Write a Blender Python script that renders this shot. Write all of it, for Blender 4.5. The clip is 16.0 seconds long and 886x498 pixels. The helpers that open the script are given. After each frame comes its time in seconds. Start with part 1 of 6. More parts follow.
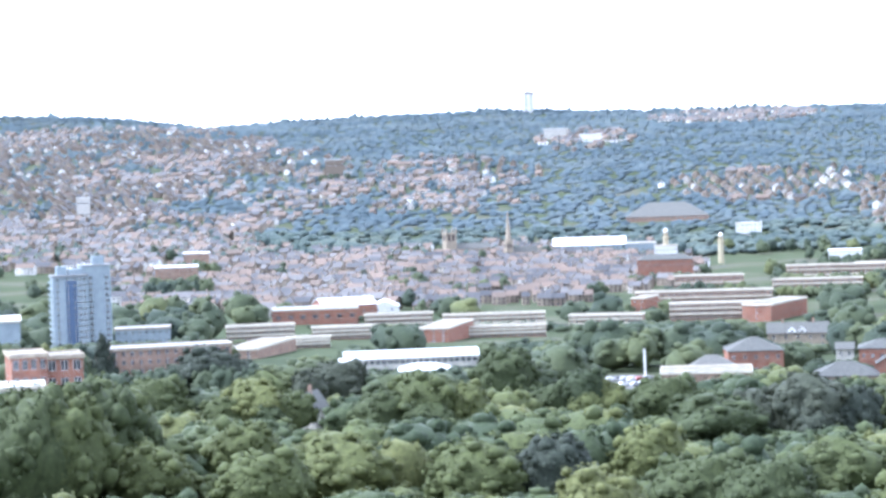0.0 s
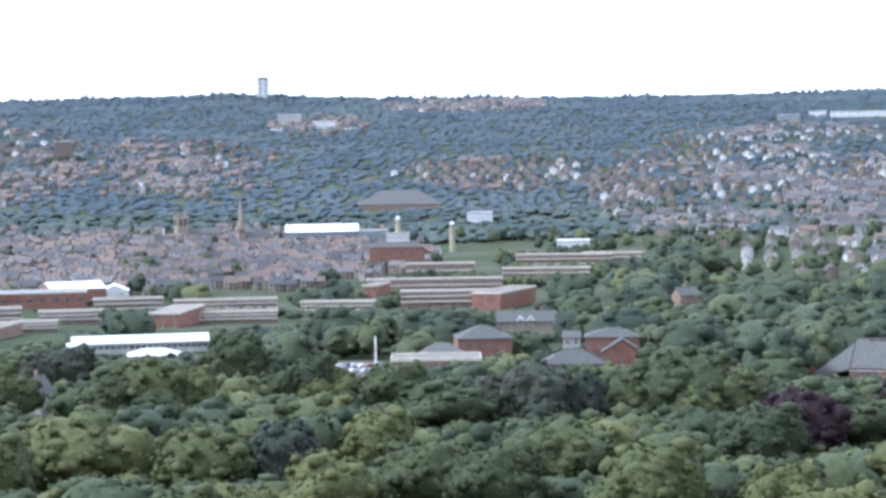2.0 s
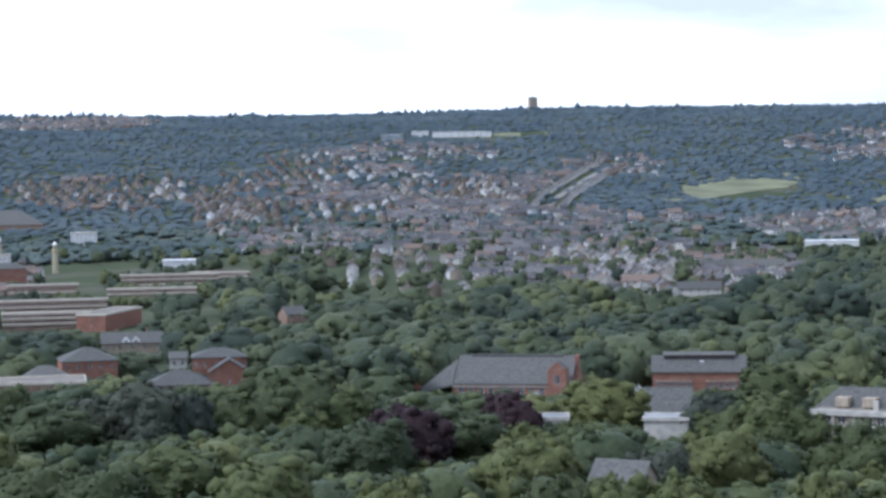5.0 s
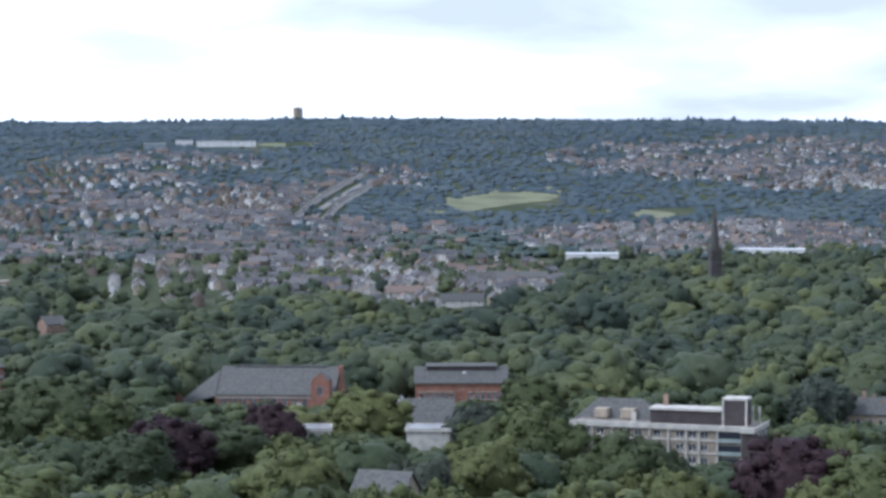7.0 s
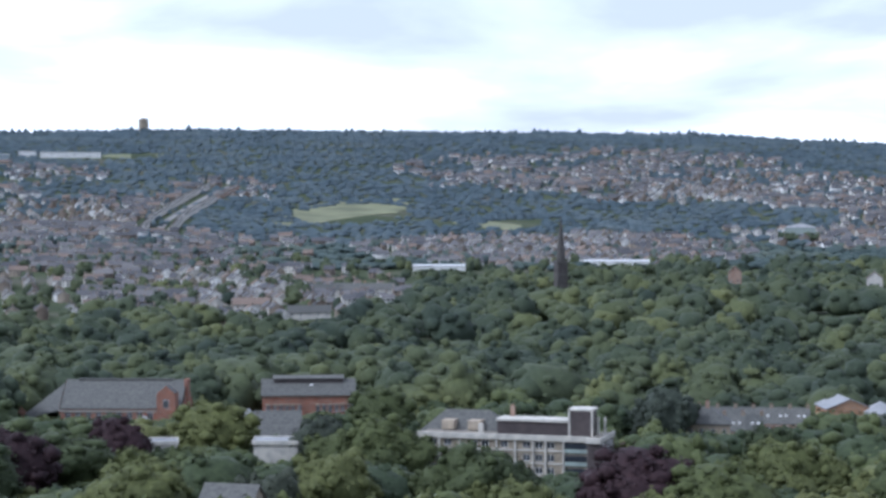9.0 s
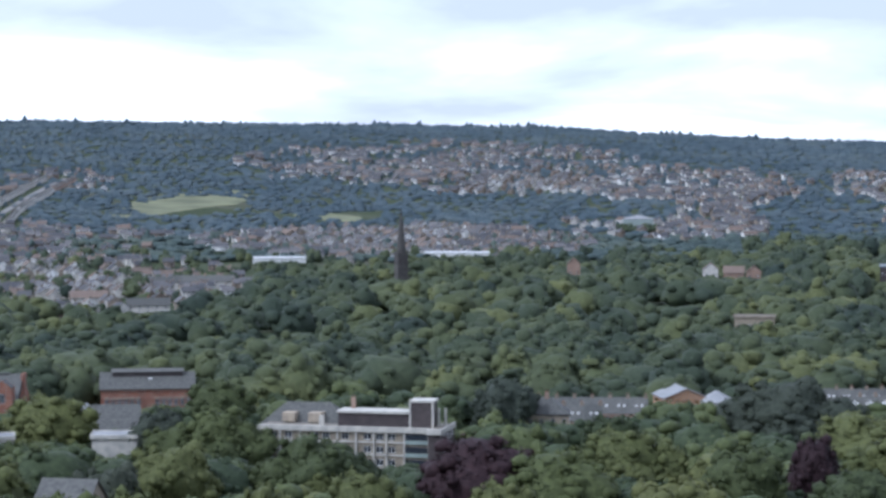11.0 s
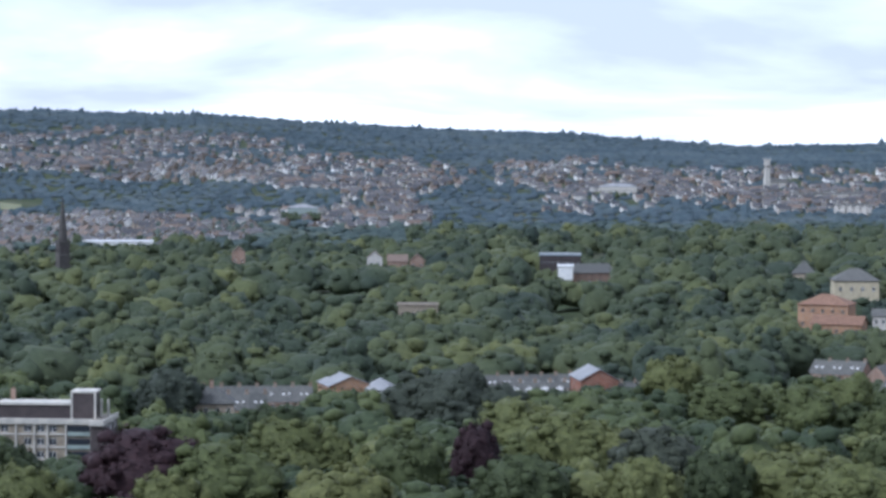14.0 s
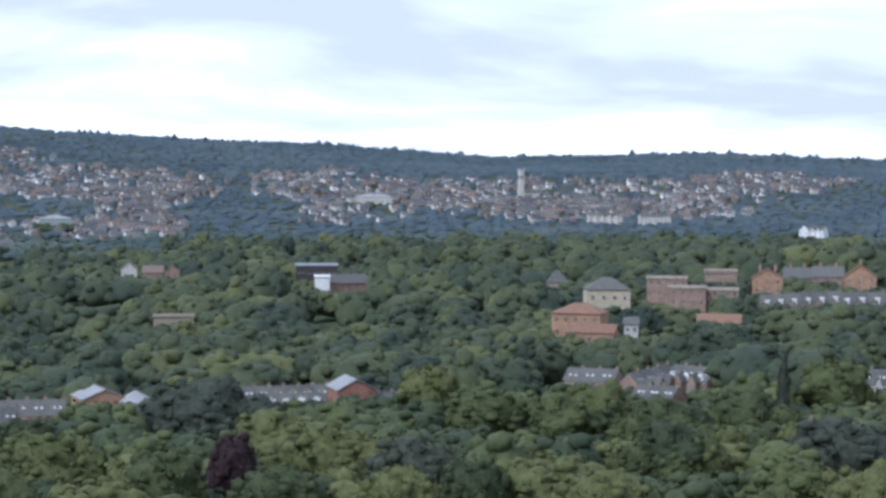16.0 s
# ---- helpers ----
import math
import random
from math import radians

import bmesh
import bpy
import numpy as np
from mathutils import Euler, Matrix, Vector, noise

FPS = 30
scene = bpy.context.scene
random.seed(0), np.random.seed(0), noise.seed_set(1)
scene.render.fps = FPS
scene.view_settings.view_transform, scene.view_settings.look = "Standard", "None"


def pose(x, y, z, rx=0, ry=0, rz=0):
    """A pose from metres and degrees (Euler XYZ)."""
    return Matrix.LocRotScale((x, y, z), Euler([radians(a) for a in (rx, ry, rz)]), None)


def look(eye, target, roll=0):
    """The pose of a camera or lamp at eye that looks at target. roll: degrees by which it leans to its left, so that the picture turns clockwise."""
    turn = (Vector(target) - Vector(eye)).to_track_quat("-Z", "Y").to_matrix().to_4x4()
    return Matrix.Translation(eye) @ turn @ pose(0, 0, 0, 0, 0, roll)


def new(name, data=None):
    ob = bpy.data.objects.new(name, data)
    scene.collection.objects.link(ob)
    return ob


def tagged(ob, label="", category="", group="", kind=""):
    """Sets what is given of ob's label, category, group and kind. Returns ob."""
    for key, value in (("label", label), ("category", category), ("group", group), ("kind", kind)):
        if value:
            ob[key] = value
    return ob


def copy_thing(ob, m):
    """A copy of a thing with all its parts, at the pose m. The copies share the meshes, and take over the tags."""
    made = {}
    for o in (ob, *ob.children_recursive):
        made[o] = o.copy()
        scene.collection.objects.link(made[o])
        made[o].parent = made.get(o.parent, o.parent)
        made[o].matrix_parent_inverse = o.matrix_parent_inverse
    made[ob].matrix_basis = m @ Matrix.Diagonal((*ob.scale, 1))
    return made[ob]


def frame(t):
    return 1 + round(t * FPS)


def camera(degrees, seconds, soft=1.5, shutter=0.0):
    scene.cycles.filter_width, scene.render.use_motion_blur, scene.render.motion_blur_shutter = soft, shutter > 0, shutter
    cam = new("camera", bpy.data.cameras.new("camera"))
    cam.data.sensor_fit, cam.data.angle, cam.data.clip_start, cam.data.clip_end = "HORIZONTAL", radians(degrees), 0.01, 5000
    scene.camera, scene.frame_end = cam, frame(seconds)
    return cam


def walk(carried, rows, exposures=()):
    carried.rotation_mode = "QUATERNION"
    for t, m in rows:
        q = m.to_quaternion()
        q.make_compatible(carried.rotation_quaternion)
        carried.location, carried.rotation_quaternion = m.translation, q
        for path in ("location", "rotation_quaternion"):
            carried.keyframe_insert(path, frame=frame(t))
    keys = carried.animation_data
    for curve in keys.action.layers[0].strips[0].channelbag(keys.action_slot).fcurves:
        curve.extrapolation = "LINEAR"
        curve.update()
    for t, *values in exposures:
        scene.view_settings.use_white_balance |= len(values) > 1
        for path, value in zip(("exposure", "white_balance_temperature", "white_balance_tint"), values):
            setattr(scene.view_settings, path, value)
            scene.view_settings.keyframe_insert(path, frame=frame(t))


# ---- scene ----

# ---------------- camera: a hand-held pan from a high window, eye at the origin ----------------
EYE = Vector((0.0, 0.0, 0.0))


def aim(az, el, lean):
    a, e = radians(az), radians(el)
    return look(EYE, EYE + Vector((math.sin(a) * math.cos(e), math.cos(a) * math.cos(e), math.sin(e))), -lean)


PATH = [(0, -24.637, -2.239, 2.046), (0.5, -22.968, -2.182, 1.909), (1, -20.604, -2.400, 1.195), (1.5, -19.165, -2.692, 0.968),
        (2, -17.281, -2.799, 0.933), (2.5, -15.484, -2.614, 0.775), (3, -14.375, -2.261, 0.798), (3.5, -12.809, -2.246, 0.576),
        (4, -10.452, -2.288, 0.526), (4.4, -8.585, -2.389, 0.724), (4.5, -8.162, -2.437, 0.537), (4.7, -7.445, -2.475, 0.573),
        (6.8, -0.614, -2.156, 0.686), (7, 0.049, -2.190, 0.185), (7.5, 1.594, -2.091, -0.083), (8, 2.552, -1.686, 0.034),
        (8.5, 2.909, -1.622, 0.226), (8.7, 3.423, -1.807, 0.191), (10.8, 8.051, -2.003, 0.085), (11, 8.652, -2.101, 0.067),
        (11.5, 11.307, -2.416, -0.109), (12, 13.209, -2.952, -0.297), (12.5, 14.595, -2.358, 0.032), (13, 15.468, -2.243, -0.139),
        (13.5, 16.528, -2.168, -0.171), (14, 17.871, -2.395, -0.319), (14.5, 19.667, -2.443, -0.226), (15, 21.545, -2.400, -0.116),
        (15.5, 22.960, -2.135, -0.343), (16, 24.574, -2.069, -0.364)]
cam = camera(24.05, 16.0, soft=3.2)
walk(cam, [(t, aim(a, e, l)) for t, a, e, l in PATH],
     exposures=[(0.0, 2.34, 5100, 13), (1.0, 2.00, 5100, 13), (2.0, 1.54, 5100, 13), (3.5, 1.04, 5150, 13), (7.0, 0.72, 5150, 13), (11.0, 0.66, 5100, 13), (16.0, 0.66, 5150, 13)])

# ---------------- sky, sun ----------------
SUN_AZ, SUN_EL = -112.0, 46.0


def make_world():
    w = bpy.data.worlds.new("sky")
    w.use_nodes = True
    scene.world = w
    nt = w.node_tree
    n, l = nt.nodes, nt.links
    n.clear()
    out = n.new("ShaderNodeOutputWorld")
    bg = n.new("ShaderNodeBackground")
    sky = n.new("ShaderNodeTexSky")
    sky.sky_type = 'NISHITA'
    sky.sun_disc = False
    sky.sun_elevation = radians(SUN_EL)
    sky.sun_rotation = radians(SUN_AZ)
    tc = n.new("ShaderNodeTexCoord")
    sep = n.new("ShaderNodeSeparateXYZ")
    l.new(tc.outputs["Generated"], sep.inputs[0])
    # a cloud deck seen from below: direction divided by its height
    hz = n.new("ShaderNodeMath"); hz.operation = 'ADD'; hz.inputs[1].default_value = 0.17
    ab = n.new("ShaderNodeMath"); ab.operation = 'ABSOLUTE'
    l.new(sep.outputs["Z"], ab.inputs[0]); l.new(ab.outputs[0], hz.inputs[0])
    dx = n.new("ShaderNodeMath"); dx.operation = 'DIVIDE'
    dy = n.new("ShaderNodeMath"); dy.operation = 'DIVIDE'
    l.new(sep.outputs["X"], dx.inputs[0]); l.new(hz.outputs[0], dx.inputs[1])
    l.new(sep.outputs["Y"], dy.inputs[0]); l.new(hz.outputs[0], dy.inputs[1])
    com = n.new("ShaderNodeCombineXYZ")
    l.new(dx.outputs[0], com.inputs[0]); l.new(dy.outputs[0], com.inputs[1])
    big = n.new("ShaderNodeTexNoise"); big.inputs["Scale"].default_value = 1.15
    big.inputs["Detail"].default_value = 7; big.inputs["Roughness"].default_value = 0.5
    big.inputs["Distortion"].default_value = 0.35
    l.new(com.outputs[0], big.inputs["Vector"])
    shade = n.new("ShaderNodeValToRGB")
    shade.color_ramp.elements[0].position = 0.40; shade.color_ramp.elements[0].color = (0.96, 0.95, 0.92, 1)
    shade.color_ramp.elements[1].position = 0.62; shade.color_ramp.elements[1].color = (0.515, 0.515, 0.54, 1)
    mid = shade.color_ramp.elements.new(0.50); mid.color = (0.70, 0.695, 0.70, 1)
    # cloud thins and brightens towards azimuth -55, low on the left
    sd = n.new("ShaderNodeVectorMath"); sd.operation = 'DOT_PRODUCT'
    a, e = radians(-55.0), radians(20)
    sd.inputs[1].default_value = (math.sin(a) * math.cos(e), math.cos(a) * math.cos(e), math.sin(e))
    l.new(tc.outputs["Generated"], sd.inputs[0])
    mr = n.new("ShaderNodeMapRange")
    mr.inputs["From Min"].default_value = 0.45; mr.inputs["From Max"].default_value = 0.85
    mr.inputs["To Min"].default_value = 0.06; mr.inputs["To Max"].default_value = -0.16
    l.new(sd.outputs["Value"], mr.inputs["Value"])
    add = n.new("ShaderNodeMath"); add.operation = 'ADD'
    l.new(big.outputs["Fac"], add.inputs[0]); l.new(mr.outputs[0], add.inputs[1])
    # the deck is thinner and whiter low over the hills
    lo = n.new("ShaderNodeMapRange")
    lo.inputs["From Min"].default_value = 0.02; lo.inputs["From Max"].default_value = 0.075
    lo.inputs["To Min"].default_value = -0.12; lo.inputs["To Max"].default_value = 0.05
    l.new(ab.outputs[0], lo.inputs["Value"])
    add2 = n.new("ShaderNodeMath"); add2.operation = 'ADD'
    l.new(add.outputs[0], add2.inputs[0]); l.new(lo.outputs[0], add2.inputs[1])
    add = add2
    l.new(add.outputs[0], shade.inputs["Fac"])
    sk = n.new("ShaderNodeVectorMath"); sk.operation = 'SCALE'; sk.inputs["Scale"].default_value = 0.10
    l.new(sky.outputs[0], sk.inputs[0])
    mix = n.new("ShaderNodeMix"); mix.data_type = 'RGBA'
    mix.inputs["Factor"].default_value = 0.93
    l.new(sk.outputs[0], mix.inputs["A"]); l.new(shade.outputs["Color"], mix.inputs["B"])
    l.new(mix.outputs["Result"], bg.inputs["Color"])
    bg.inputs["Strength"].default_value = 1.0
    l.new(bg.outputs[0], out.inputs["Surface"])


make_world()
sun = bpy.data.lights.new("sun", 'SUN')
sun.energy, sun.angle, sun.color = 1.6, radians(12), (1.0, 0.95, 0.87)
_a, _e = radians(SUN_AZ), radians(SUN_EL)
new("sun", sun).matrix_world = look((300 * math.sin(_a), 300 * math.cos(_a), 400), (300 * math.sin(_a) - math.sin(_a) * math.cos(_e), 300 * math.cos(_a) - math.cos(_a) * math.cos(_e), 400 - math.sin(_e)))

# ---------------- the lie of the land: height under the eye by azimuth and distance ----------------
R_STEPS = [0, 250, 450, 650, 900, 1200, 1600, 2100, 2700, 3400, 4100]
LAND = {
    -38: [-60, -63, -69, -75, -80, -86, -82, -66, -36, 26, 90],
    -20: [-60, -63, -69, -75, -83, -95, -97, -86, -40, 20, 75],
    -6: [-60, -63, -70, -76, -82, -86, -88, -76, -40, 18, 78],
    8: [-60, -63, -70, -76, -82, -84, -88, -80, -48, 5, 75],
    20: [-60, -63, -70, -76, -75, -70, -78, -77, -45, 5, 52],
    36: [-60, -63, -68, -70, -55, -54, -65, -68, -50, -5, 22],
}
RIDGE = [(-40, 1.90), (-36.5, 1.82), (-33.5, 1.68), (-30.9, 1.30), (-27.4, 1.46), (-23, 1.55), (-18.8, 1.36), (-12.7, 1.30),
         (-7.2, 1.30), (-4, 1.40), (-0.3, 1.38), (7.3, 1.30), (12, 1.24), (14, 1.07), (17, 0.93), (21, 0.79), (26.2, 0.45), (31.8, 0.60), (36.5, 0.42), (45, 0.3)]
AZ_GRID = np.arange(-60, 60.1, 1.0)
R_GRID = np.arange(0, 6001, 25.0)


def make_land():
    keys = sorted(LAND)
    ra, re = [p[0] for p in RIDGE], [p[1] for p in RIDGE]
    rows = []
    for a in AZ_GRID:
        prof = [np.interp(a, keys, [LAND[k][i] for k in keys]) for i in range(len(R_STEPS))]
        top = 4550 * math.tan(radians(np.interp(a, ra, re) + 0.05)) - 6
        prof[-1] = min(prof[-1], top - 22)
        rows.append(np.interp(R_GRID, R_STEPS + [4550, 4800, 6000], prof + [top, top - 12, top - 190]))
    z = np.array(rows)
    pad = np.pad(z, ((0, 0), (4, 4)), mode='edge')
    return sum(pad[:, i:i + z.shape[1]] for i in range(9)) / 9.0


LAND_Z = make_land()


def ground_z(x, y):
    az = np.degrees(np.arctan2(x, y))
    r = np.hypot(x, y)
    i = np.clip((az - AZ_GRID[0]) / 1.0, 0, len(AZ_GRID) - 1.001)
    j = np.clip(r / 25.0, 0, len(R_GRID) - 1.001)
    i0, j0 = np.floor(i).astype(int), np.floor(j).astype(int)
    u, v = i - i0, j - j0
    g = LAND_Z
    return (g[i0, j0] * (1 - u) * (1 - v) + g[i0 + 1, j0] * u * (1 - v) + g[i0, j0 + 1] * (1 - u) * v + g[i0 + 1, j0 + 1] * u * v)


def polar(az, r):
    a = np.radians(az)
    x, y = np.sin(a) * r, np.cos(a) * r
    return x, y, ground_z(x, y)


def spot(az, r):
    x, y, z = polar(az, r)
    return float(x), float(y), float(z)


# ---------------- materials ----------------
def material(name, rough=0.7, spec=0.3, metal=0.0):
    m = bpy.data.materials.new(name)
    m.use_nodes = True
    b = m.node_tree.nodes["Principled BSDF"]
    b.inputs["Roughness"].default_value = rough
    b.inputs["Specular IOR Level"].default_value = spec
    b.inputs["Metallic"].default_value = metal
    return m, m.node_tree.nodes, m.node_tree.links, b


def ramp(n, stops):
    r = n.new("ShaderNodeValToRGB")
    e = r.color_ramp.elements
    while len(e) < len(stops):
        e.new(0.5)
    for el, (p, c) in zip(e, stops):
        el.position, el.color = p, (*c, 1)
    return r


def varied(name, stops, rough=0.7, spec=0.3, by="object", grain=0.6, amount=0.35, metal=0.0, bump=0.0, coarse=0.0, lift=0.0, depth=0.05):
    """A surface whose colour runs over the stops from piece to piece, with grain and stains in it."""
    m, n, l, b = material(name, rough, spec, metal)
    tc = n.new("ShaderNodeTexCoord")
    no = n.new("ShaderNodeTexNoise")
    no.inputs["Scale"].default_value, no.inputs["Detail"].default_value = grain, 4
    l.new(tc.outputs["Object"], no.inputs["Vector"])
    if by == "object":
        src = n.new("ShaderNodeObjectInfo").outputs["Random"]
    elif by == "tint":
        at = n.new("ShaderNodeAttribute")
        at.attribute_name = "tint"
        src = at.outputs["Fac"]
    else:
        src = n.new("ShaderNodeNewGeometry").outputs["Random Per Island"]
    r = ramp(n, stops)
    if coarse:
        co = n.new("ShaderNodeTexNoise")
        co.inputs["Scale"].default_value, co.inputs["Detail"].default_value = coarse, 2
        l.new(tc.outputs["Object"], co.inputs["Vector"])
        mm = n.new("ShaderNodeMath"); mm.operation = 'MULTIPLY_ADD'
        mm.inputs[1].default_value = 0.45
        l.new(src, mm.inputs[0])
        m2 = n.new("ShaderNodeMapRange")
        m2.inputs["From Min"].default_value, m2.inputs["From Max"].default_value = 0.35, 0.65
        m2.inputs["To Min"].default_value, m2.inputs["To Max"].default_value = 0.0, 0.55
        l.new(co.outputs["Fac"], m2.inputs["Value"])
        l.new(m2.outputs[0], mm.inputs[2])
        src = mm.outputs[0]
    l.new(src, r.inputs["Fac"])
    mx = n.new("ShaderNodeMix")
    mx.data_type, mx.blend_type = 'RGBA', 'MULTIPLY'
    mx.inputs["Factor"].default_value = amount
    gr = ramp(n, [(0.34, (0.42, 0.43, 0.46)), (0.56, (1, 1, 1)), (0.70, (1.3, 1.26, 1.16))])
    l.new(no.outputs["Fac"], gr.inputs["Fac"])
    l.new(r.outputs["Color"], mx.inputs["A"]); l.new(gr.outputs["Color"], mx.inputs["B"])
    l.new(mx.outputs["Result"], b.inputs["Base Color"])
    if lift:
        # shading normal is bent upward, evening out light and shade over a crown
        ge = n.new("ShaderNodeNewGeometry")
        mv = n.new("ShaderNodeMix"); mv.data_type = 'VECTOR'
        mv.inputs["Factor"].default_value = lift
        mv.inputs["B"].default_value = (0, 0, 1)
        l.new(ge.outputs["Normal"], mv.inputs["A"])
        nz = n.new("ShaderNodeVectorMath"); nz.operation = 'NORMALIZE'
        l.new(mv.outputs["Result"], nz.inputs[0])
        l.new(nz.outputs["Vector"], b.inputs["Normal"])
    if bump:
        bp = n.new("ShaderNodeBump")
        bp.inputs["Strength"].default_value, bp.inputs["Distance"].default_value = bump, depth
        l.new(no.outputs["Fac"], bp.inputs["Height"]); l.new(bp.outputs[0], b.inputs["Normal"])
        if lift:
            l.new(nz.outputs["Vector"], bp.inputs["Normal"])
    return m


LEAF = varied("leaf_green", [(0.0, (0.038, 0.050, 0.024)), (0.35, (0.055, 0.068, 0.028)), (0.7, (0.074, 0.087, 0.032)), (1.0, (0.098, 0.107, 0.037))], 0.7, 0.14, "object", 8.0, 0.5, bump=0.4, depth=0.6)
LEAF_OLIVE = varied("leaf_olive", [(0.0, (0.077, 0.090, 0.033)), (1.0, (0.108, 0.114, 0.041))], 0.7, 0.14, "object", 8.0, 0.5, bump=0.4, depth=0.6)
LEAF_COPPER = varied("leaf_copper", [(0.0, (0.028, 0.016, 0.018)), (1.0, (0.038, 0.021, 0.023))], 0.7, 0.14, "object", 8.0, 0.5, bump=0.5, depth=0.6)
LEAF_DARK = varied("leaf_dark", [(0.0, (0.040, 0.049, 0.036)), (1.0, (0.056, 0.063, 0.042))], 0.7, 0.14, "object", 8.0, 0.5, bump=0.5, depth=0.6)
LEAF_BELT = varied("belt_leaves", [(0.0, (0.038, 0.053, 0.028)), (0.5, (0.058, 0.074, 0.033)), (0.85, (0.083, 0.098, 0.038)), (1.0, (0.113, 0.120, 0.044))], 0.7, 0.14, "tint", 0.9, 0.5, bump=0.5, depth=0.6)
LEAF_WOOD = varied("wood_leaves", [(0.0, (0.028, 0.040, 0.031)), (0.4, (0.050, 0.064, 0.037)), (0.75, (0.077, 0.090, 0.042)), (1.0, (0.116, 0.124, 0.048))], 0.7, 0.12, "tint", 0.6, 0.32, coarse=0.02, lift=0.3, bump=0.3, depth=0.8)
# part of the distance haze is put into this base colour as blue
LEAF_HILL_HAZED = varied("hillside_leaves_hazed", [(0.0, (0.044, 0.064, 0.062)), (0.5, (0.060, 0.084, 0.076)), (1.0, (0.096, 0.112, 0.082))], 0.7, 0.15, "tint", 0.3, 0.45, coarse=0.01, lift=0.55)
# the blue haze of distance is mixed into these leaf colours
LEAF_FAR_HAZED = varied("far_leaves_hazed", [(0.0, (0.054, 0.080, 0.096)), (0.5, (0.074, 0.102, 0.118)), (1.0, (0.106, 0.130, 0.130))], 0.8, 0.15, "tint", 0.06, 0.4, coarse=0.006, lift=1.0)
MEADOW = varied("meadow_grass", [(0.0, (0.150, 0.165, 0.095)), (1.0, (0.185, 0.190, 0.11))], 0.9, 0.15, "object", 0.02, 0.6)
BARK = varied("bark", [(0.0, (0.10, 0.08, 0.06)), (1.0, (0.16, 0.13, 0.10))], 0.9, 0.2, "object", 3.0, 0.6, bump=0.6)
SLATE = varied("slate", [(0.0, (0.070, 0.070, 0.076)), (0.5, (0.105, 0.102, 0.106)), (1.0, (0.17, 0.16, 0.155))], 0.75, 0.2, "island", 0.9, 0.4, bump=0.3)
TILE = varied("clay_tile", [(0.0, (0.150, 0.118, 0.098)), (1.0, (0.205, 0.155, 0.125))], 0.8, 0.15, "island", 0.9, 0.4, bump=0.3)
BRICK = varied("brick", [(0.0, (0.180, 0.142, 0.112)), (0.5, (0.245, 0.200, 0.158)), (1.0, (0.34, 0.29, 0.23))], 0.85, 0.2, "island", 0.8, 0.4, bump=0.2)
RENDER = varied("pale_render", [(0.0, (0.40, 0.37, 0.33)), (0.4, (0.55, 0.52, 0.47)), (0.7, (0.70, 0.68, 0.64)), (1.0, (0.82, 0.81, 0.78))], 0.8, 0.2, "island", 0.5, 0.3)
STONE = varied("sandstone", [(0.0, (0.30, 0.25, 0.19)), (1.0, (0.40, 0.34, 0.26))], 0.85, 0.2, "island", 0.7, 0.5, bump=0.3)


def pane_material():
    m, n, l, b = material("window_pane", 0.12, 0.6)
    b.inputs["Base Color"].default_value = (0.03, 0.035, 0.045, 1)
    return m


PANE = pane_material()


def ground_material():
    m, n, l, b = material("land", 0.95, 0.05)
    tc = n.new("ShaderNodeTexCoord")
    a = n.new("ShaderNodeTexNoise"); a.inputs["Scale"].default_value = 0.012; a.inputs["Detail"].default_value = 8
    c = n.new("ShaderNodeTexNoise"); c.inputs["Scale"].default_value = 0.3; c.inputs["Detail"].default_value = 3
    l.new(tc.outputs["Object"], a.inputs["Vector"]); l.new(tc.outputs["Object"], c.inputs["Vector"])
    r = ramp(n, [(0.3, (0.050, 0.064, 0.036)), (0.52, (0.070, 0.086, 0.046)), (0.64, (0.108, 0.108, 0.076)), (0.75, (0.10, 0.10, 0.096))])
    l.new(a.outputs["Fac"], r.inputs["Fac"])
    mx = n.new("ShaderNodeMix"); mx.data_type, mx.blend_type = 'RGBA', 'MULTIPLY'
    mx.inputs["Factor"].default_value = 0.3
    l.new(r.outputs["Color"], mx.inputs["A"]); l.new(c.outputs["Color"], mx.inputs["B"])
    l.new(mx.outputs["Result"], b.inputs["Base Color"])
    return m


GROUND = ground_material()


# ---------------- mesh helpers ----------------
def mesh_from(name, verts, faces, mats, index=None, smooth=False):
    me = bpy.data.meshes.new(name)
    verts = np.asarray(verts, dtype=np.float32)
    tri = np.asarray(faces, dtype=np.int32)
    k = tri.shape[1]
    me.vertices.add(len(verts)); me.vertices.foreach_set("co", verts.ravel())
    me.loops.add(tri.size); me.loops.foreach_set("vertex_index", tri.ravel())
    me.polygons.add(len(tri))
    me.polygons.foreach_set("loop_start", np.arange(0, tri.size, k, dtype=np.int32))
    for mt in mats:
        me.materials.append(mt)
    if index is not None:
        me.polygons.foreach_set("material_index", np.asarray(index, dtype=np.int32))
    me.polygons.foreach_set("use_smooth", np.full(len(tri), smooth))
    me.update(calc_edges=True)
    me.validate()
    return me


def part(name, bm, mat, parent, label=""):
    me = bpy.data.meshes.new(name)
    bmesh.ops.recalc_face_normals(bm, faces=bm.faces)
    bm.to_mesh(me)
    bm.free()
    me.materials.append(mat)
    ob = new(name, me)
    ob.parent = parent
    if label:
        ob["label"] = label
    return ob


def thing(name, m, label, category, group="", kind=""):
    ob = new(name)
    ob.empty_display_size = 0.5
    ob.matrix_basis = m
    return tagged(ob, label, category, group, kind)


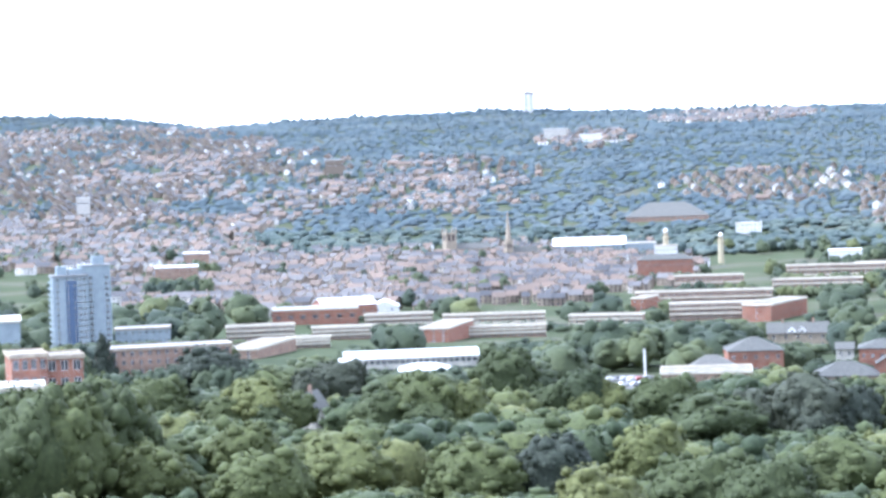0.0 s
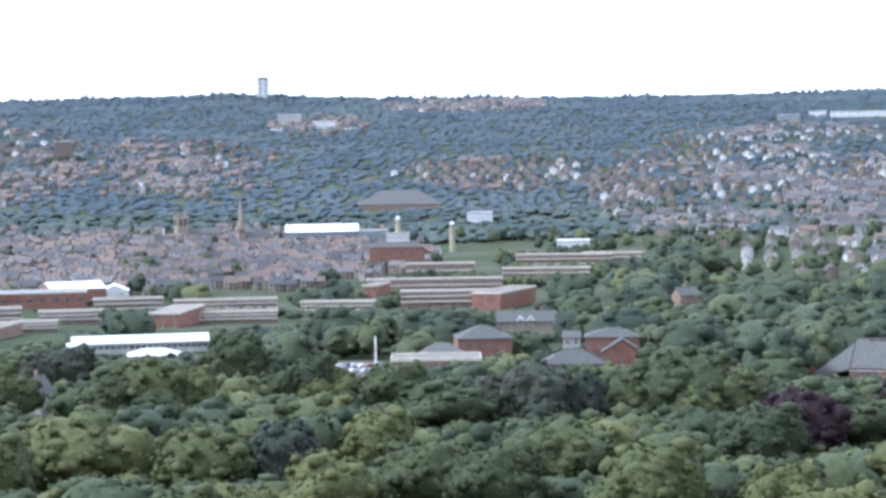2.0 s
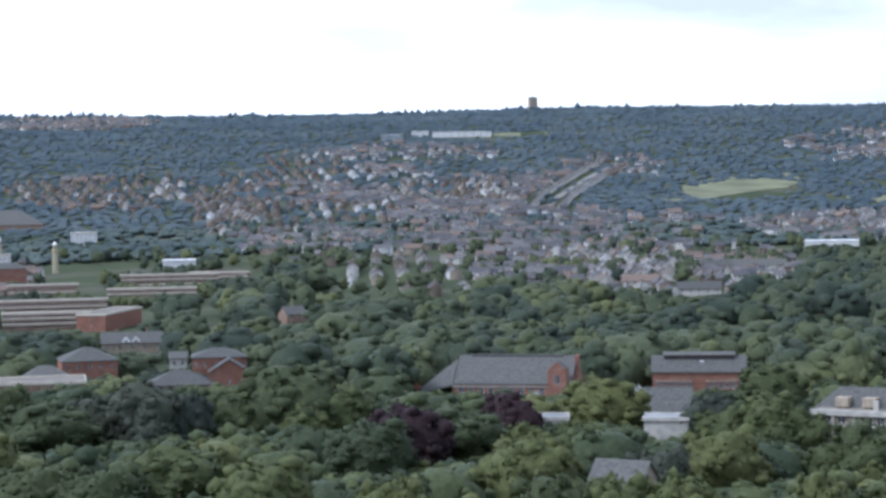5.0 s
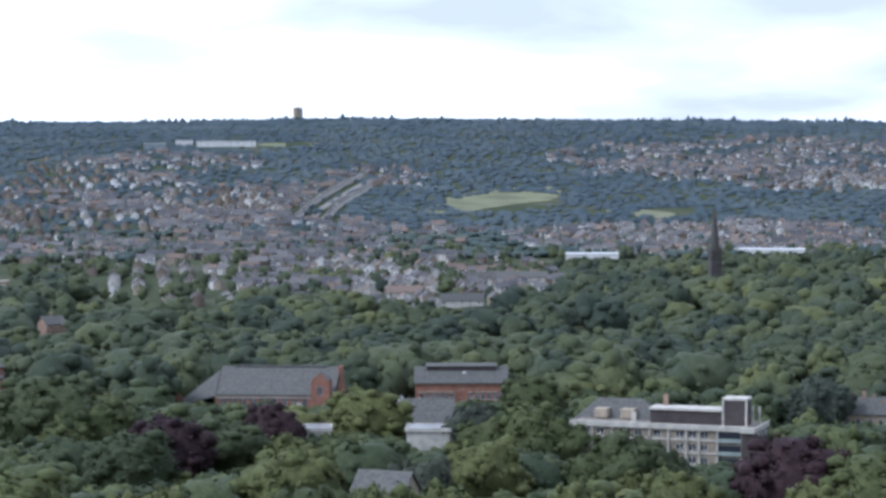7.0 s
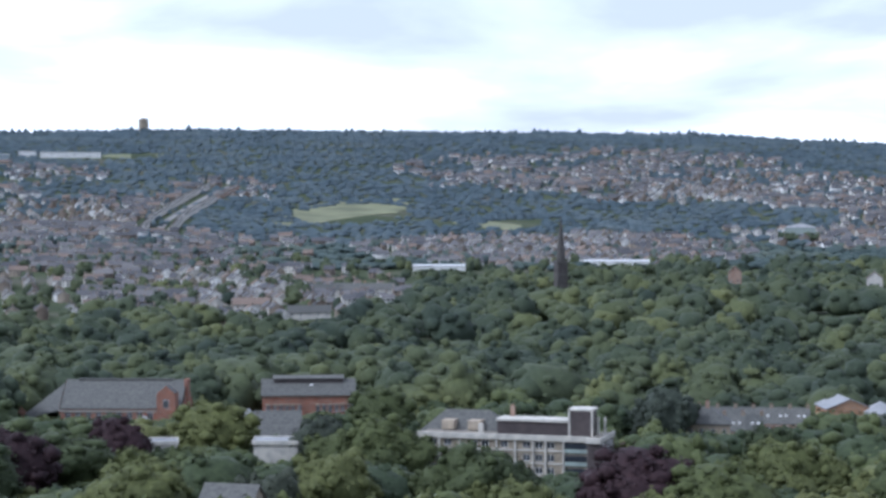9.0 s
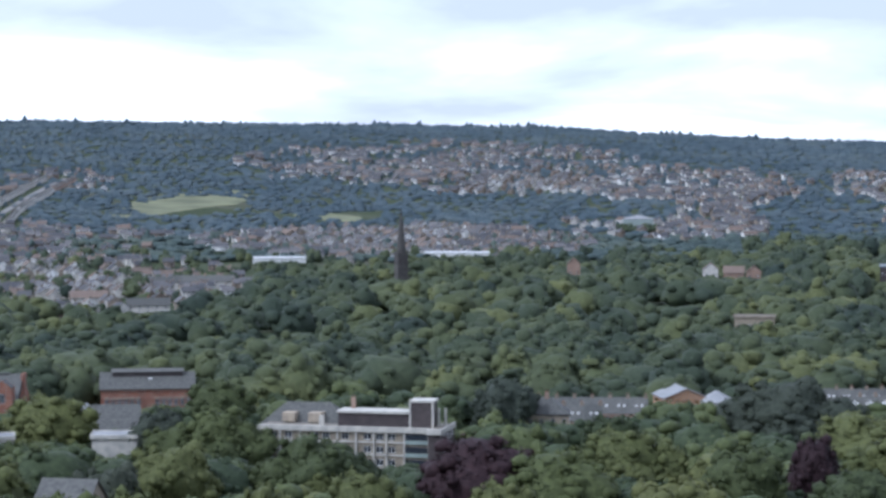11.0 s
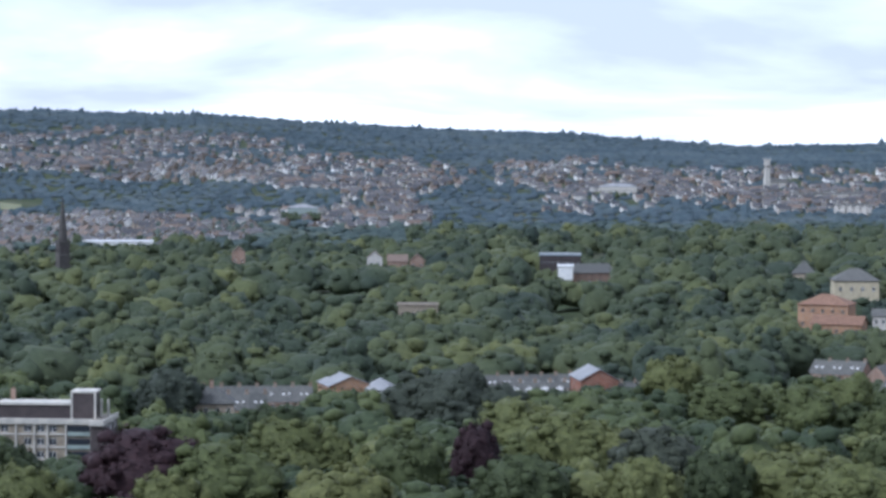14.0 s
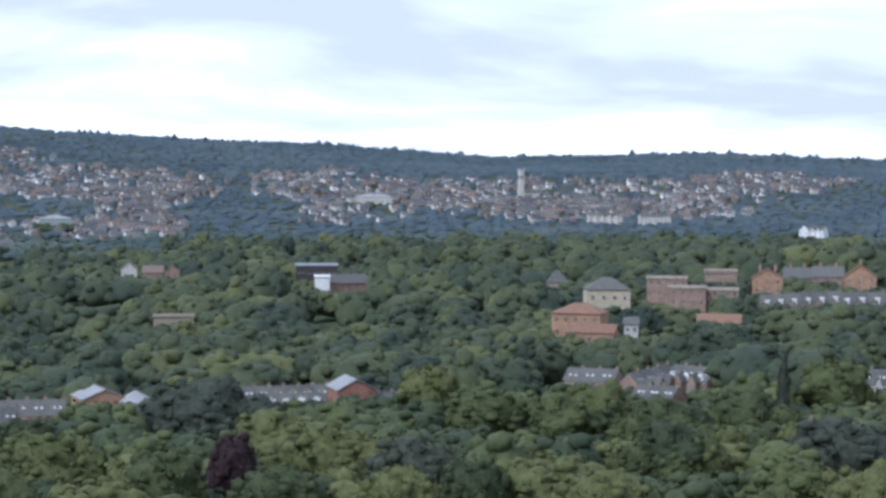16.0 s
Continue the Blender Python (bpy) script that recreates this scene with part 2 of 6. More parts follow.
def box(bm, x0, y0, z0, x1, y1, z1):
    v = [bm.verts.new((x, y, z)) for z in (z0, z1) for x, y in ((x0, y0), (x1, y0), (x1, y1), (x0, y1))]
    for f in ((3, 2, 1, 0), (4, 5, 6, 7), (0, 1, 5, 4), (1, 2, 6, 5), (2, 3, 7, 6), (3, 0, 4, 7)):
        bm.faces.new([v[i] for i in f])
    return v


def ico(sub):
    bm = bmesh.new()
    bmesh.ops.create_icosphere(bm, subdivisions=sub, radius=1.0)
    v = np.array([tuple(p.co) for p in bm.verts])
    f = np.array([[p.index for p in q.verts] for q in bm.faces])
    bm.free()
    return v, f


ICO = {s: ico(s) for s in (1, 2, 3)}


def lump(rng, c, rad, sub=1, rough=0.22):
    v, f = ICO[sub]
    k = 1 + rough * (rng.random(len(v)) * 2 - 1)
    v = v * k[:, None] * np.asarray(rad) + np.asarray(c)
    return v, f


def join(parts):
    vs, fs, n = [], [], 0
    for v, f in parts:
        vs.append(v); fs.append(f + n); n += len(v)
    return np.concatenate(vs), np.concatenate(fs)


def billow(u, rng, freq, waves=4):
    """Rounded swellings with creases between them, over directions u: 0 in a crease, 1 on a swelling."""
    t = 0
    for _ in range(waves):
        w = rng.normal(size=3)
        w *= freq / np.linalg.norm(w)
        t = t + np.abs(np.sin(u @ w + rng.uniform(0, 6.28)))
    return t / waves


def crown_template(seed, sprigs, leaves, conical=0.0, leaf=0.035, sub=3, big=1.0, rough=1.0):
    """A crown of unit radius, base near z=0.1, top near z=2: one uneven mass swelling into boughs, sprigs standing out of it, and leaf sprays over all."""
    rng = np.random.default_rng(seed)
    lean = rng.normal(0, 0.07, 2)
    squash = 0.85 + 0.3 * rng.random()
    waves = int(rng.integers(1 << 30))

    def dome(u, k=1.0):
        g = np.random.default_rng(waves)
        x, y, z = u[:, 0], u[:, 1], u[:, 2]
        q = (0.50 + 0.42 * billow(u, g, 2.8, 3) + 0.26 * (0.64 + rough * (billow(u, g, 6.0) - 0.64))) * k
        taper = (1 - 0.75 * conical * np.clip(z + 0.55, 0, 1.5) / 1.5) * (1 - 0.35 * conical)
        return np.stack([x * q * taper + lean[0] * (1 + z), y * q * squash * taper + lean[1] * (1 + z), 1.02 + z * q], 1)
    v, f = ICO[sub]
    parts = [(dome(v, 0.92 + 0.05 * rng.normal(size=len(v))), f)]
    cs = np.zeros((0, 3)); rs = np.zeros(0)
    for i in range(sprigs):
        h = (i + 0.5) / sprigs
        ang = i * 2.399 + rng.random() * 1.2
        uz = -0.5 + 1.47 * h
        d = math.sqrt(max(0.03, 1 - min(0.97, uz * uz)))
        c = dome(np.array([[math.cos(ang) * d, math.sin(ang) * d, uz]]), 0.82 + 0.16 * rng.random())[0]
        rad = big * (0.10 + 0.14 * rng.random() ** 1.5) * (1 - 0.4 * conical)
        parts.append(lump(rng, c, (rad, rad, rad * (0.75 + 0.3 * rng.random())), 1, 0.25))
        cs = np.vstack([cs, c]); rs = np.append(rs, rad)
    dirs = rng.normal(size=(leaves, 3)); dirs[:, 2] = dirs[:, 2] * 0.9 + 0.35
    dirs /= np.linalg.norm(dirs, axis=1)[:, None]
    pick = rng.integers(0, sprigs, leaves)
    on_dome = dome(dirs, 0.94 + 0.13 * rng.random(leaves) ** 2)
    on_sprig = cs[pick] + dirs * (rs[pick] * (0.9 + 0.45 * rng.random(leaves) ** 2))[:, None]
    pos = np.where(rng.random((leaves, 1)) < 0.45, on_dome, on_sprig)
    nrm = dirs + np.array([0, 0, 0.2]) + 0.5 * rng.normal(size=(leaves, 3)); nrm /= np.linalg.norm(nrm, axis=1)[:, None]
    tan = np.cross(nrm, rng.normal(size=(leaves, 3)))
    tan /= np.linalg.norm(tan, axis=1)[:, None] + 1e-9
    bit = np.cross(nrm, tan)
    s = leaf * (0.5 + 1.0 * rng.random((leaves, 1)))
    tri = np.stack([pos - tan * s - bit * s * 0.6, pos + tan * s - bit * s * 0.6, pos + bit * s * 1.3], 1).reshape(-1, 3)
    parts.append((tri, np.arange(leaves * 3).reshape(-1, 3)))
    return join(parts)


def scatter_mesh(name, templates, pos, size, turn, pick, mat, smooth=True):
    """One joined mesh of many turned and scaled templates, each with a tint of its own."""
    vs, fs, ts, n = [], [], [], 0
    shade = np.random.default_rng(len(pos)).random(len(pos))
    for k, (v, f) in enumerate(templates):
        s = np.where(pick == k)[0]
        if not len(s):
            continue
        c, sn = np.cos(turn[s])[:, None], np.sin(turn[s])[:, None]
        X = (v[:, 0] * c - v[:, 1] * sn) * size[s, 0:1] + pos[s, 0:1]
        Y = (v[:, 0] * sn + v[:, 1] * c) * size[s, 0:1] + pos[s, 1:2]
        Z = v[:, 2] * size[s, 1:2] + pos[s, 2:3]
        vs.append(np.stack([X, Y, Z], 2).reshape(-1, 3))
        fs.append((f[None] + (np.arange(len(s)) * len(v))[:, None, None]).reshape(-1, 3) + n)
        ts.append(np.repeat(shade[s], len(v)))
        n += len(s) * len(v)
    me = mesh_from(name, np.concatenate(vs), np.concatenate(fs), [mat], smooth=smooth)
    me.attributes.new("tint", 'FLOAT', 'POINT').data.foreach_set("value", np.concatenate(ts).astype(np.float32))
    return me


# ---------------- ground: one sheet to beyond the ridge ----------------
def make_ground():
    az = np.concatenate([np.arange(-180, -44, 8.0), np.arange(-44, 44.1, 0.5), np.arange(52, 180, 8.0)])
    rr = np.concatenate([[0.05], np.arange(20, 700, 20.0), np.arange(700, 2000, 35.0), np.arange(2000, 6001, 60.0)])
    A, R = np.meshgrid(az, rr, indexing='ij')
    x, y, z = polar(A, R)
    na, nr = A.shape
    v = np.stack([x, y, z], 2).reshape(-1, 3)
    i, j = np.meshgrid(np.arange(na), np.arange(nr - 1), indexing='ij')
    i2 = (i + 1) % na
    f = np.stack([i * nr + j, i * nr + j + 1, i2 * nr + j + 1, i2 * nr + j], 2).reshape(-1, 4)
    me = mesh_from("ground", v, f, [GROUND], smooth=True)
    return tagged(new("ground", me), "rolling grass and earth of the wide valley", "ground", kind="structure")


make_ground()

# ---------------- where the town lies: (azimuth, elevation seen, half widths, share of houses) ----------------
TOWN = [(-35, 0.2, 6.5, 1.1, 0.80), (-33, -1.5, 6.0, 0.9, 0.85), (-29.5, -0.4, 3.5, 0.8, 0.6), (-25, -0.5, 3.0, 0.75, 0.5), (-27, -3.0, 7.5, 0.75, 1.0), (-21.5, -2.9, 3.6, 0.75, 1.0),
        (-20.6, 0.65, 1.2, 0.28, 0.75), (-16.5, 1.15, 2.2, 0.14, 0.6), (-15.5, -0.75, 2.8, 0.45, 0.55), (-9.5, -1.3, 3.4, 1.3, 0.85),
        (-4, -1.5, 4.5, 1.1, 0.85), (-1.9, -0.35, 1.6, 0.4, 0.8), (-8, 0.2, 3.0, 0.3, 0.35), (-3, -3.0, 6.0, 0.75, 0.75), (7.5, -1.9, 5.0, 0.42, 0.95),
        (8.5, 0.25, 5.0, 0.55, 0.65), (12, -0.2, 4.0, 0.45, 0.7), (15.5, -0.85, 3.6, 0.85, 0.8), (21.5, -0.6, 2.4, 0.7, 0.6), (28, -0.68, 5.5, 0.52, 0.65), (33.5, -0.2, 2.2, 0.25, 0.8)]
COPSE = [(-27, -1.7, 3.2, 0.5), (-31, -0.9, 1.2, 0.25), (1.6, -0.9, 3.6, 0.75), (-1.0, -1.0, 2.0, 0.55), (9.3, -0.95, 6.5, 0.38), (19.0, -1.1, 2.0, 0.55), (-20.5, -1.6, 2.0, 0.3)]
FIELDS = [(1.75, -0.93, 1.75, 0.32), (6.2, -1.2, 1.0, 0.14), (-4.6, 0.66, 1.4, 0.09)]


def town_share(az, el):
    s = np.zeros_like(az)
    for a, e, wa, we, k in TOWN:
        d = ((az - a) / wa) ** 2 + ((el - e) / we) ** 2
        s = np.maximum(s, k * 0.9 * np.clip(1.35 - d, 0, 1) ** 0.6)
    for a, e, wa, we in COPSE:
        d = ((az - a) / wa) ** 2 + ((el - e) / we) ** 2
        s = s * np.clip((d - 0.75) * 2.5, 0, 1)
    return s


def clusters(x, y, el, share):
    """On the hills the houses stand in clusters with trees between them; on the valley floor they stand closer."""
    k = np.clip(0.72 + 0.75 * wobble(x, y, 75.0) + 0.35 * wobble(x + 300, y, 31.0), 0.12, 1.0)
    az = np.degrees(np.arctan2(x, y))
    low = np.clip(0.66 + 0.55 * wobble(x, y, 58.0) + 0.3 * wobble(x, y + 500, 27.0), 0.12, 1.0)
    return np.where(el > -1.5, share * k, share * np.where((az > -15) & ~((az > 2) & (az < 13)), low, 1.0))


def in_fields(az, el, grow=1.0):
    hit = np.zeros(az.shape, bool)
    for a, e, wa, we in FIELDS:
        hit |= ((az - a) / (wa * grow)) ** 2 + ((el - e - 0.05 * (az - a)) / (we * grow)) ** 2 < 1
    return hit


def wobble(x, y, s):
    return np.sin(x / s + 1.3 * np.sin(y / s * 0.7)) * np.cos(y / s * 1.1 + 0.8 * np.sin(x / s * 1.3))


def house_template(kind, rng):
    """A plain pitched-roof house with chimney and windows: corners, faces and what each face is made of (0 wall, 1 roof, 2 chimney brick, 3 pane)."""
    w, d, h, p = (5.5, 9.0, 5.6, 3.0) if kind == 0 else (9.5, 8.5, 5.4, 3.2) if kind == 1 else (16.0, 9.0, 6.0, 3.4)
    v, f, m = [], [], []

    def quad(pts, mat):
        k = len(v)
        v.extend(pts)
        f.append([k, k + 1, k + 2, k + 3]); m.append(mat)
    x, y = w / 2, d / 2
    b = -4.0
    k = len(v)
    v.extend([(-x, -y, b), (x, -y, b), (x, y, b), (-x, y, b), (-x, -y, h), (x, -y, h), (x, y, h), (-x, y, h), (-x, 0, h + p), (x, 0, h + p)])
    for q in ((0, 1, 5, 4), (2, 3, 7, 6)):
        f.append(list(q)); m.append(0)
    f.append([1, 2, 6, 5]); m.append(0); f.append([3, 0, 4, 7]); m.append(0)
    f.append([5, 6, 9, 9]); m.append(0); f.append([7, 4, 8, 8]); m.append(0)
    o = 0.35
    e = h - o * p / y
    quad([(-x - 0.2, -y - o, e + .12), (x + 0.2, -y - o, e + .12), (x + 0.2, 0, h + p + .12), (-x - 0.2, 0, h + p + .12)], 1)
    quad([(x + 0.2, y + o, e + .12), (-x - 0.2, y + o, e + .12), (-x - 0.2, 0, h + p + .12), (x + 0.2, 0, h + p + .12)], 1)
    cx = x - 0.5
    for s in (((cx - .5, -.45), (cx + .5, -.45)), ((cx + .5, -.45), (cx + .5, .45)), ((cx + .5, .45), (cx - .5, .45)), ((cx - .5, .45), (cx - .5, -.45))):
        quad([(*s[0], h + p - 1), (*s[1], h + p - 1), (*s[1], h + p + 1.5), (*s[0], h + p + 1.5)], 2)
    quad([(cx - .5, -.45, h + p + 1.5), (cx + .5, -.45, h + p + 1.5), (cx + .5, .45, h + p + 1.5), (cx - .5, .45, h + p + 1.5)], 2)
    n = 2 if kind == 0 else 3 if kind == 1 else 5
    for side in (-1, 1):
        yy = side * (y + 0.03)
        for i in range(n):
            c = -x + w * (i + 0.5) / n
            for zz in (0.9, 3.5):
                pts = [(c - .55, yy, zz), (c + .55, yy, zz), (c + .55, yy, zz + 1.4), (c - .55, yy, zz + 1.4)]
                quad(pts if side < 0 else pts[::-1], 3)
    return np.array(v, float), np.array(f), np.array(m)


def scatter_houses(name, pos, turn, kinds, wall_pick, roof_pick, label):
    rng = np.random.default_rng(3)
    temps = [house_template(k, rng) for k in range(3)]
    vs, fs, ms, n = [], [], [], 0
    for k, (v, f, m) in enumerate(temps):
        s = np.where(kinds == k)[0]
        if not len(s):
            continue
        c, sn = np.cos(turn[s])[:, None], np.sin(turn[s])[:, None]
        X = v[:, 0] * c - v[:, 1] * sn + pos[s, 0:1]
        Y = v[:, 0] * sn + v[:, 1] * c + pos[s, 1:2]
        Z = v[:, 2] + pos[s, 2:3] + 0 * X
        vs.append(np.stack([X, Y, Z], 2).reshape(-1, 3))
        fs.append((f[None] + (np.arange(len(s)) * len(v))[:, None, None]).reshape(-1, 4) + n)
        mm = np.repeat(m[None], len(s), 0)
        mm = np.where(mm == 0, wall_pick[s][:, None], np.where(mm == 1, 2 + roof_pick[s][:, None], np.where(mm == 2, 0, 4)))
        ms.append(mm.ravel())
        n += len(s) * len(v)
    v, f, mi = np.concatenate(vs), np.concatenate(fs), np.concatenate(ms)
    # triangular gable ends repeat a corner: rebuild them as triangles in a mesh of their own pieces
    me = bpy.data.meshes.new(name)
    t4 = f[f[:, 2] != f[:, 3]]
    t3 = f[f[:, 2] == f[:, 3]][:, :3]
    m4, m3 = mi[f[:, 2] != f[:, 3]], mi[f[:, 2] == f[:, 3]]
    me.vertices.add(len(v)); me.vertices.foreach_set("co", v.astype(np.float32).ravel())
    me.loops.add(t4.size + t3.size)
    me.loops.foreach_set("vertex_index", np.concatenate([t4.ravel(), t3.ravel()]).astype(np.int32))
    me.polygons.add(len(t4) + len(t3))
    me.polygons.foreach_set("loop_start", np.concatenate([np.arange(len(t4)) * 4, t4.size + np.arange(len(t3)) * 3]).astype(np.int32))
    for mt in (BRICK, RENDER, SLATE, TILE, PANE):
        me.materials.append(mt)
    me.polygons.foreach_set("material_index", np.concatenate([m4, m3]).astype(np.int32))
    me.update(calc_edges=True)
    me.validate()
    return tagged(new(name, me), label, "houses", kind="stuff")


def make_town():
    rng = np.random.default_rng(11)
    n = 85000
    az = rng.uniform(-40, 40, n)
    r = np.sqrt(rng.uniform(1230 ** 2, 4480 ** 2, n))
    x, y, z = polar(az, r)
    el = np.degrees(np.arctan2(z + 4, r))
    share = clusters(x, y, el, town_share(az, el))
    # streets: houses stand in rows that bend with the slope, district by district
    district = np.floor(az / 3.1 + 0.6 * wobble(x, y, 400.0)) + 7 * np.floor(r / 420.0 + 0.4 * wobble(x, y, 310.0))
    ang = (np.sin(district * 12.9898) * 43758.5453) % 1.0
    turn = np.where((ang < 0.6) | ((el < -2.0) & (az < -15)), (ang - 0.4) * 0.7, 1.2 + ang * 0.8)
    u = x * np.cos(turn) + y * np.sin(turn)
    w = -x * np.sin(turn) + y * np.cos(turn)
    w = np.round(w / 19.0) * 19.0 + rng.normal(0, 0.5, n)
    u = np.round(u / 9.0) * 9.0
    x, y = u * np.cos(turn) - w * np.sin(turn), u * np.sin(turn) + w * np.cos(turn)
    key = np.round(x / 3) * 100003 + np.round(y / 3)
    first = np.zeros(n, bool); first[np.unique(key, return_index=True)[1]] = True
    z = ground_z(x, y)
    az2, el2 = np.degrees(np.arctan2(x, y)), np.degrees(np.arctan2(z, np.hypot(x, y)))
    keep = first & (rng.random(n) < share) & ~in_fields(az2, el2, 1.1) & ~blocked_all(x, y, 9)
    x, y, z, turn, share, az2 = x[keep], y[keep], z[keep], turn[keep], share[keep], az2[keep]
    k = rng.choice([0, 1, 2], len(x), p=[0.35, 0.5, 0.15])
    high = (np.degrees(np.arctan2(z, np.hypot(x, y))) > 0.85) & (az2 > -20)
    pale = rng.random(len(x)) < np.where((az2 > -10) | high, 0.54, 0.13)
    tile = rng.random(len(x)) < np.where(az2 < -15, 0.35, 0.16)
    scatter_houses("hillside_houses", np.stack([x, y, z], 1), turn + rng.choice([0, math.pi], len(x)), k, pale.astype(int), tile.astype(int),
                   "brick and pale rendered houses in rows on far hillsides")
    return x, y


BLOCKED = []


def blocked(x, y, grow=0.0):
    return any((x - bx) ** 2 + (y - by) ** 2 < (br + grow) ** 2 for bx, by, br in BLOCKED)


def blocked_all(x, y, grow):
    hit = np.zeros(len(x), bool)
    for bx, by, br in BLOCKED:
        hit |= (x - bx) ** 2 + (y - by) ** 2 < (br + grow) ** 2
    return hit


def make_far_woods():
    rng = np.random.default_rng(5)
    n, edge = 106000, 5200
    az = rng.uniform(-41, 41, n)
    r = np.sqrt(rng.uniform(1900 ** 2, 4640 ** 2, n))
    r[:edge] = rng.uniform(4440, 4620, edge)
    x, y, z = polar(az, r)
    el = np.degrees(np.arctan2(z, r))
    share = clusters(x, y, el, town_share(az, el))
    keep = (rng.random(n) < np.clip(1.0 - 0.95 * share, 0.16, 1) * 0.55) & ~in_fields(az, el, 0.9)
    keep[:edge] |= rng.random(edge) < 0.7
    keep &= ~blocked_all(x, y, 3)
    s = rng.uniform(4.6, 8.6, n) * np.where(share > 0.3, 0.6, 1.0)
    hi = rng.uniform(2.0, 2.9, n) * np.where(share > 0.3, 1.55, 1.0)
    # taller clumps break the skyline
    hi[:edge] *= 1.75 + 1.5 * np.clip(0.8 * wobble(x[:edge], y[:edge], 55.0) + 0.7 * wobble(x[:edge], y[:edge], 13.0) + 0.4 * wobble(x[:edge], y[:edge], 5.5) - 0.25, 0, 1.2)
    near = keep & (r < 2250)
    m = int(near.sum())
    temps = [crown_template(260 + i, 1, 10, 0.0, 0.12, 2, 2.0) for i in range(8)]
    me = scatter_mesh("hillside_trees", temps, np.stack([x, y, z - 0.6], 1)[near], np.stack([s, hi * 1.35], 1)[near], rng.uniform(0, 6.28, m), rng.integers(0, 8, m), LEAF_HILL_HAZED)
    tagged(new("hillside_trees", me), "trees at the foot of the far hillsides, slightly hazed in leaf colour", "woodland", kind="stuff")
    keep &= ~near
    x, y, z, s, hi = x[keep], y[keep], z[keep], s[keep], hi[keep]
    m = len(x)
    temps = []
    for i in range(8):
        v, f = lump(np.random.default_rng(70 + i), (0, 0, 0), (1, 1, 1.8), 1, 0.18)
        v[:, 2] = np.maximum(v[:, 2], -0.5)
        temps.append((v, f[v[f].mean(1)[:, 2] > -0.35]))
    me = scatter_mesh("far_woods", temps, np.stack([x, y, z], 1), np.stack([s, hi], 1), rng.uniform(0, 6.28, m), rng.integers(0, 8, m), LEAF_FAR_HAZED)
    tagged(new("far_woods", me), "woodland over the far hillsides and ridge, hazed blue in its leaf colour", "woodland", kind="stuff")


# ---------------- the wooded middle ground ----------------
WOOD = [(9, -3.6, 9.0, 1.3), (18, -3.4, 9.0, 1.3), (27, -4.2, 8.0, 0.8), (31, -2.1, 7.0, 0.35), (22, -2.0, 7.0, 0.4), (-2, -4.4, 8.0, 0.65), (-9, -4.4, 3.5, 0.7), (-11, -3.3, 2.0, 0.5), (12.5, -2.5, 6.0, 0.3), (33, -4.3, 5.0, 0.8)]


def make_middle_woods():
    rng = np.random.default_rng(8)
    n = 5400
    az = rng.uniform(-40, 40, n)
    r = np.sqrt(rng.uniform(600 ** 2, 2000 ** 2, n))
    r[:700] = rng.uniform(600, 830, 700)
    x, y, z = polar(az, r)
    el = np.degrees(np.arctan2(z + 9, r))
    p = np.where(r < 1260, np.where(az < -8, 0.55, np.where(r < 800, 1.0, np.where(r < 1050, 0.8, 0.35))), np.where(az < -16, 0.10, 0.30) + np.where(az < -16, 0.12, 0.25) * wobble(x, y, 60.0))
    for a, e, wa, we in WOOD:
        d = ((az - a) / wa) ** 2 + ((el - e) / we) ** 2
        p = np.maximum(p, np.clip(1.5 - d, 0, 1) * 0.62)
    s = rng.uniform(7.0, 14.0, n)
    hi = rng.uniform(6.2, 10.5, n)
    garden = (r > 1260) & (p < 0.56)
    s, hi = np.where(garden, s * 0.52, s), np.where(garden, hi * 0.64, hi)
    keep = (rng.random(n) < p) & ~blocked_all(x, y, 5)
    for i in np.where(keep)[0]:
        h = room_for(az[i], r[i], s[i], z[i], 2 * hi[i])
        keep[i], hi[i] = h > 1.3, h / 2
        s[i] = min(s[i], 2.2 + h * 0.6)
    x, y, z, s, hi = x[keep], y[keep], z[keep], s[keep], hi[keep]
    # garden trees close in front of the buildings, sized to the camera's view
    g = np.array([q for q in SCREEN if q[5] >= 600])
    x, y, z = np.concatenate([x, g[:, 0]]), np.concatenate([y, g[:, 1]]), np.concatenate([z, g[:, 2]])
    s, hi = np.concatenate([s, g[:, 3]]), np.concatenate([hi, g[:, 4] / 2])
    m = len(x)
    temps = [crown_template(200 + i, 11, 90, 0.45 if i in (2, 5) else 0.0, 0.055, 2, 1.7, 0.5) for i in range(8)] + [crown_template(240 + i, 6, 50, 0.0, 0.070, 2, 1.9, 0.5) for i in range(8)] + [crown_template(280 + i, 15, 130, 0.45 if i == 2 else 0.0, 0.055, 2, 1.5, 0.9) for i in range(8)]
    kind = rng.integers(0, 8, m) + np.where(np.hypot(x, y) > 1020, 8, np.where(np.hypot(x, y) < 820, 16, 0))
    me = scatter_mesh("middle_woods", temps, np.stack([x, y, z], 1), np.stack([s, hi], 1), rng.uniform(0, 6.28, m), kind, LEAF_WOOD)
    tagged(new("middle_woods", me), "dense broadleaf woodland and garden trees in full summer leaf", "woodland", kind="stuff")


# ---------------- single trees ----------------
CROWNS = {}


def crown_mesh(kind, i, mat):
    key = (kind, i, mat.name)
    if key not in CROWNS:
        v, f = crown_template(400 + i + 17 * len(kind), 46, 1400, 0.9 if kind == "conical" else 0.0, 0.040, 3)
        CROWNS[key] = mesh_from("crown", v, f, [mat], smooth=True)
    return CROWNS[key]


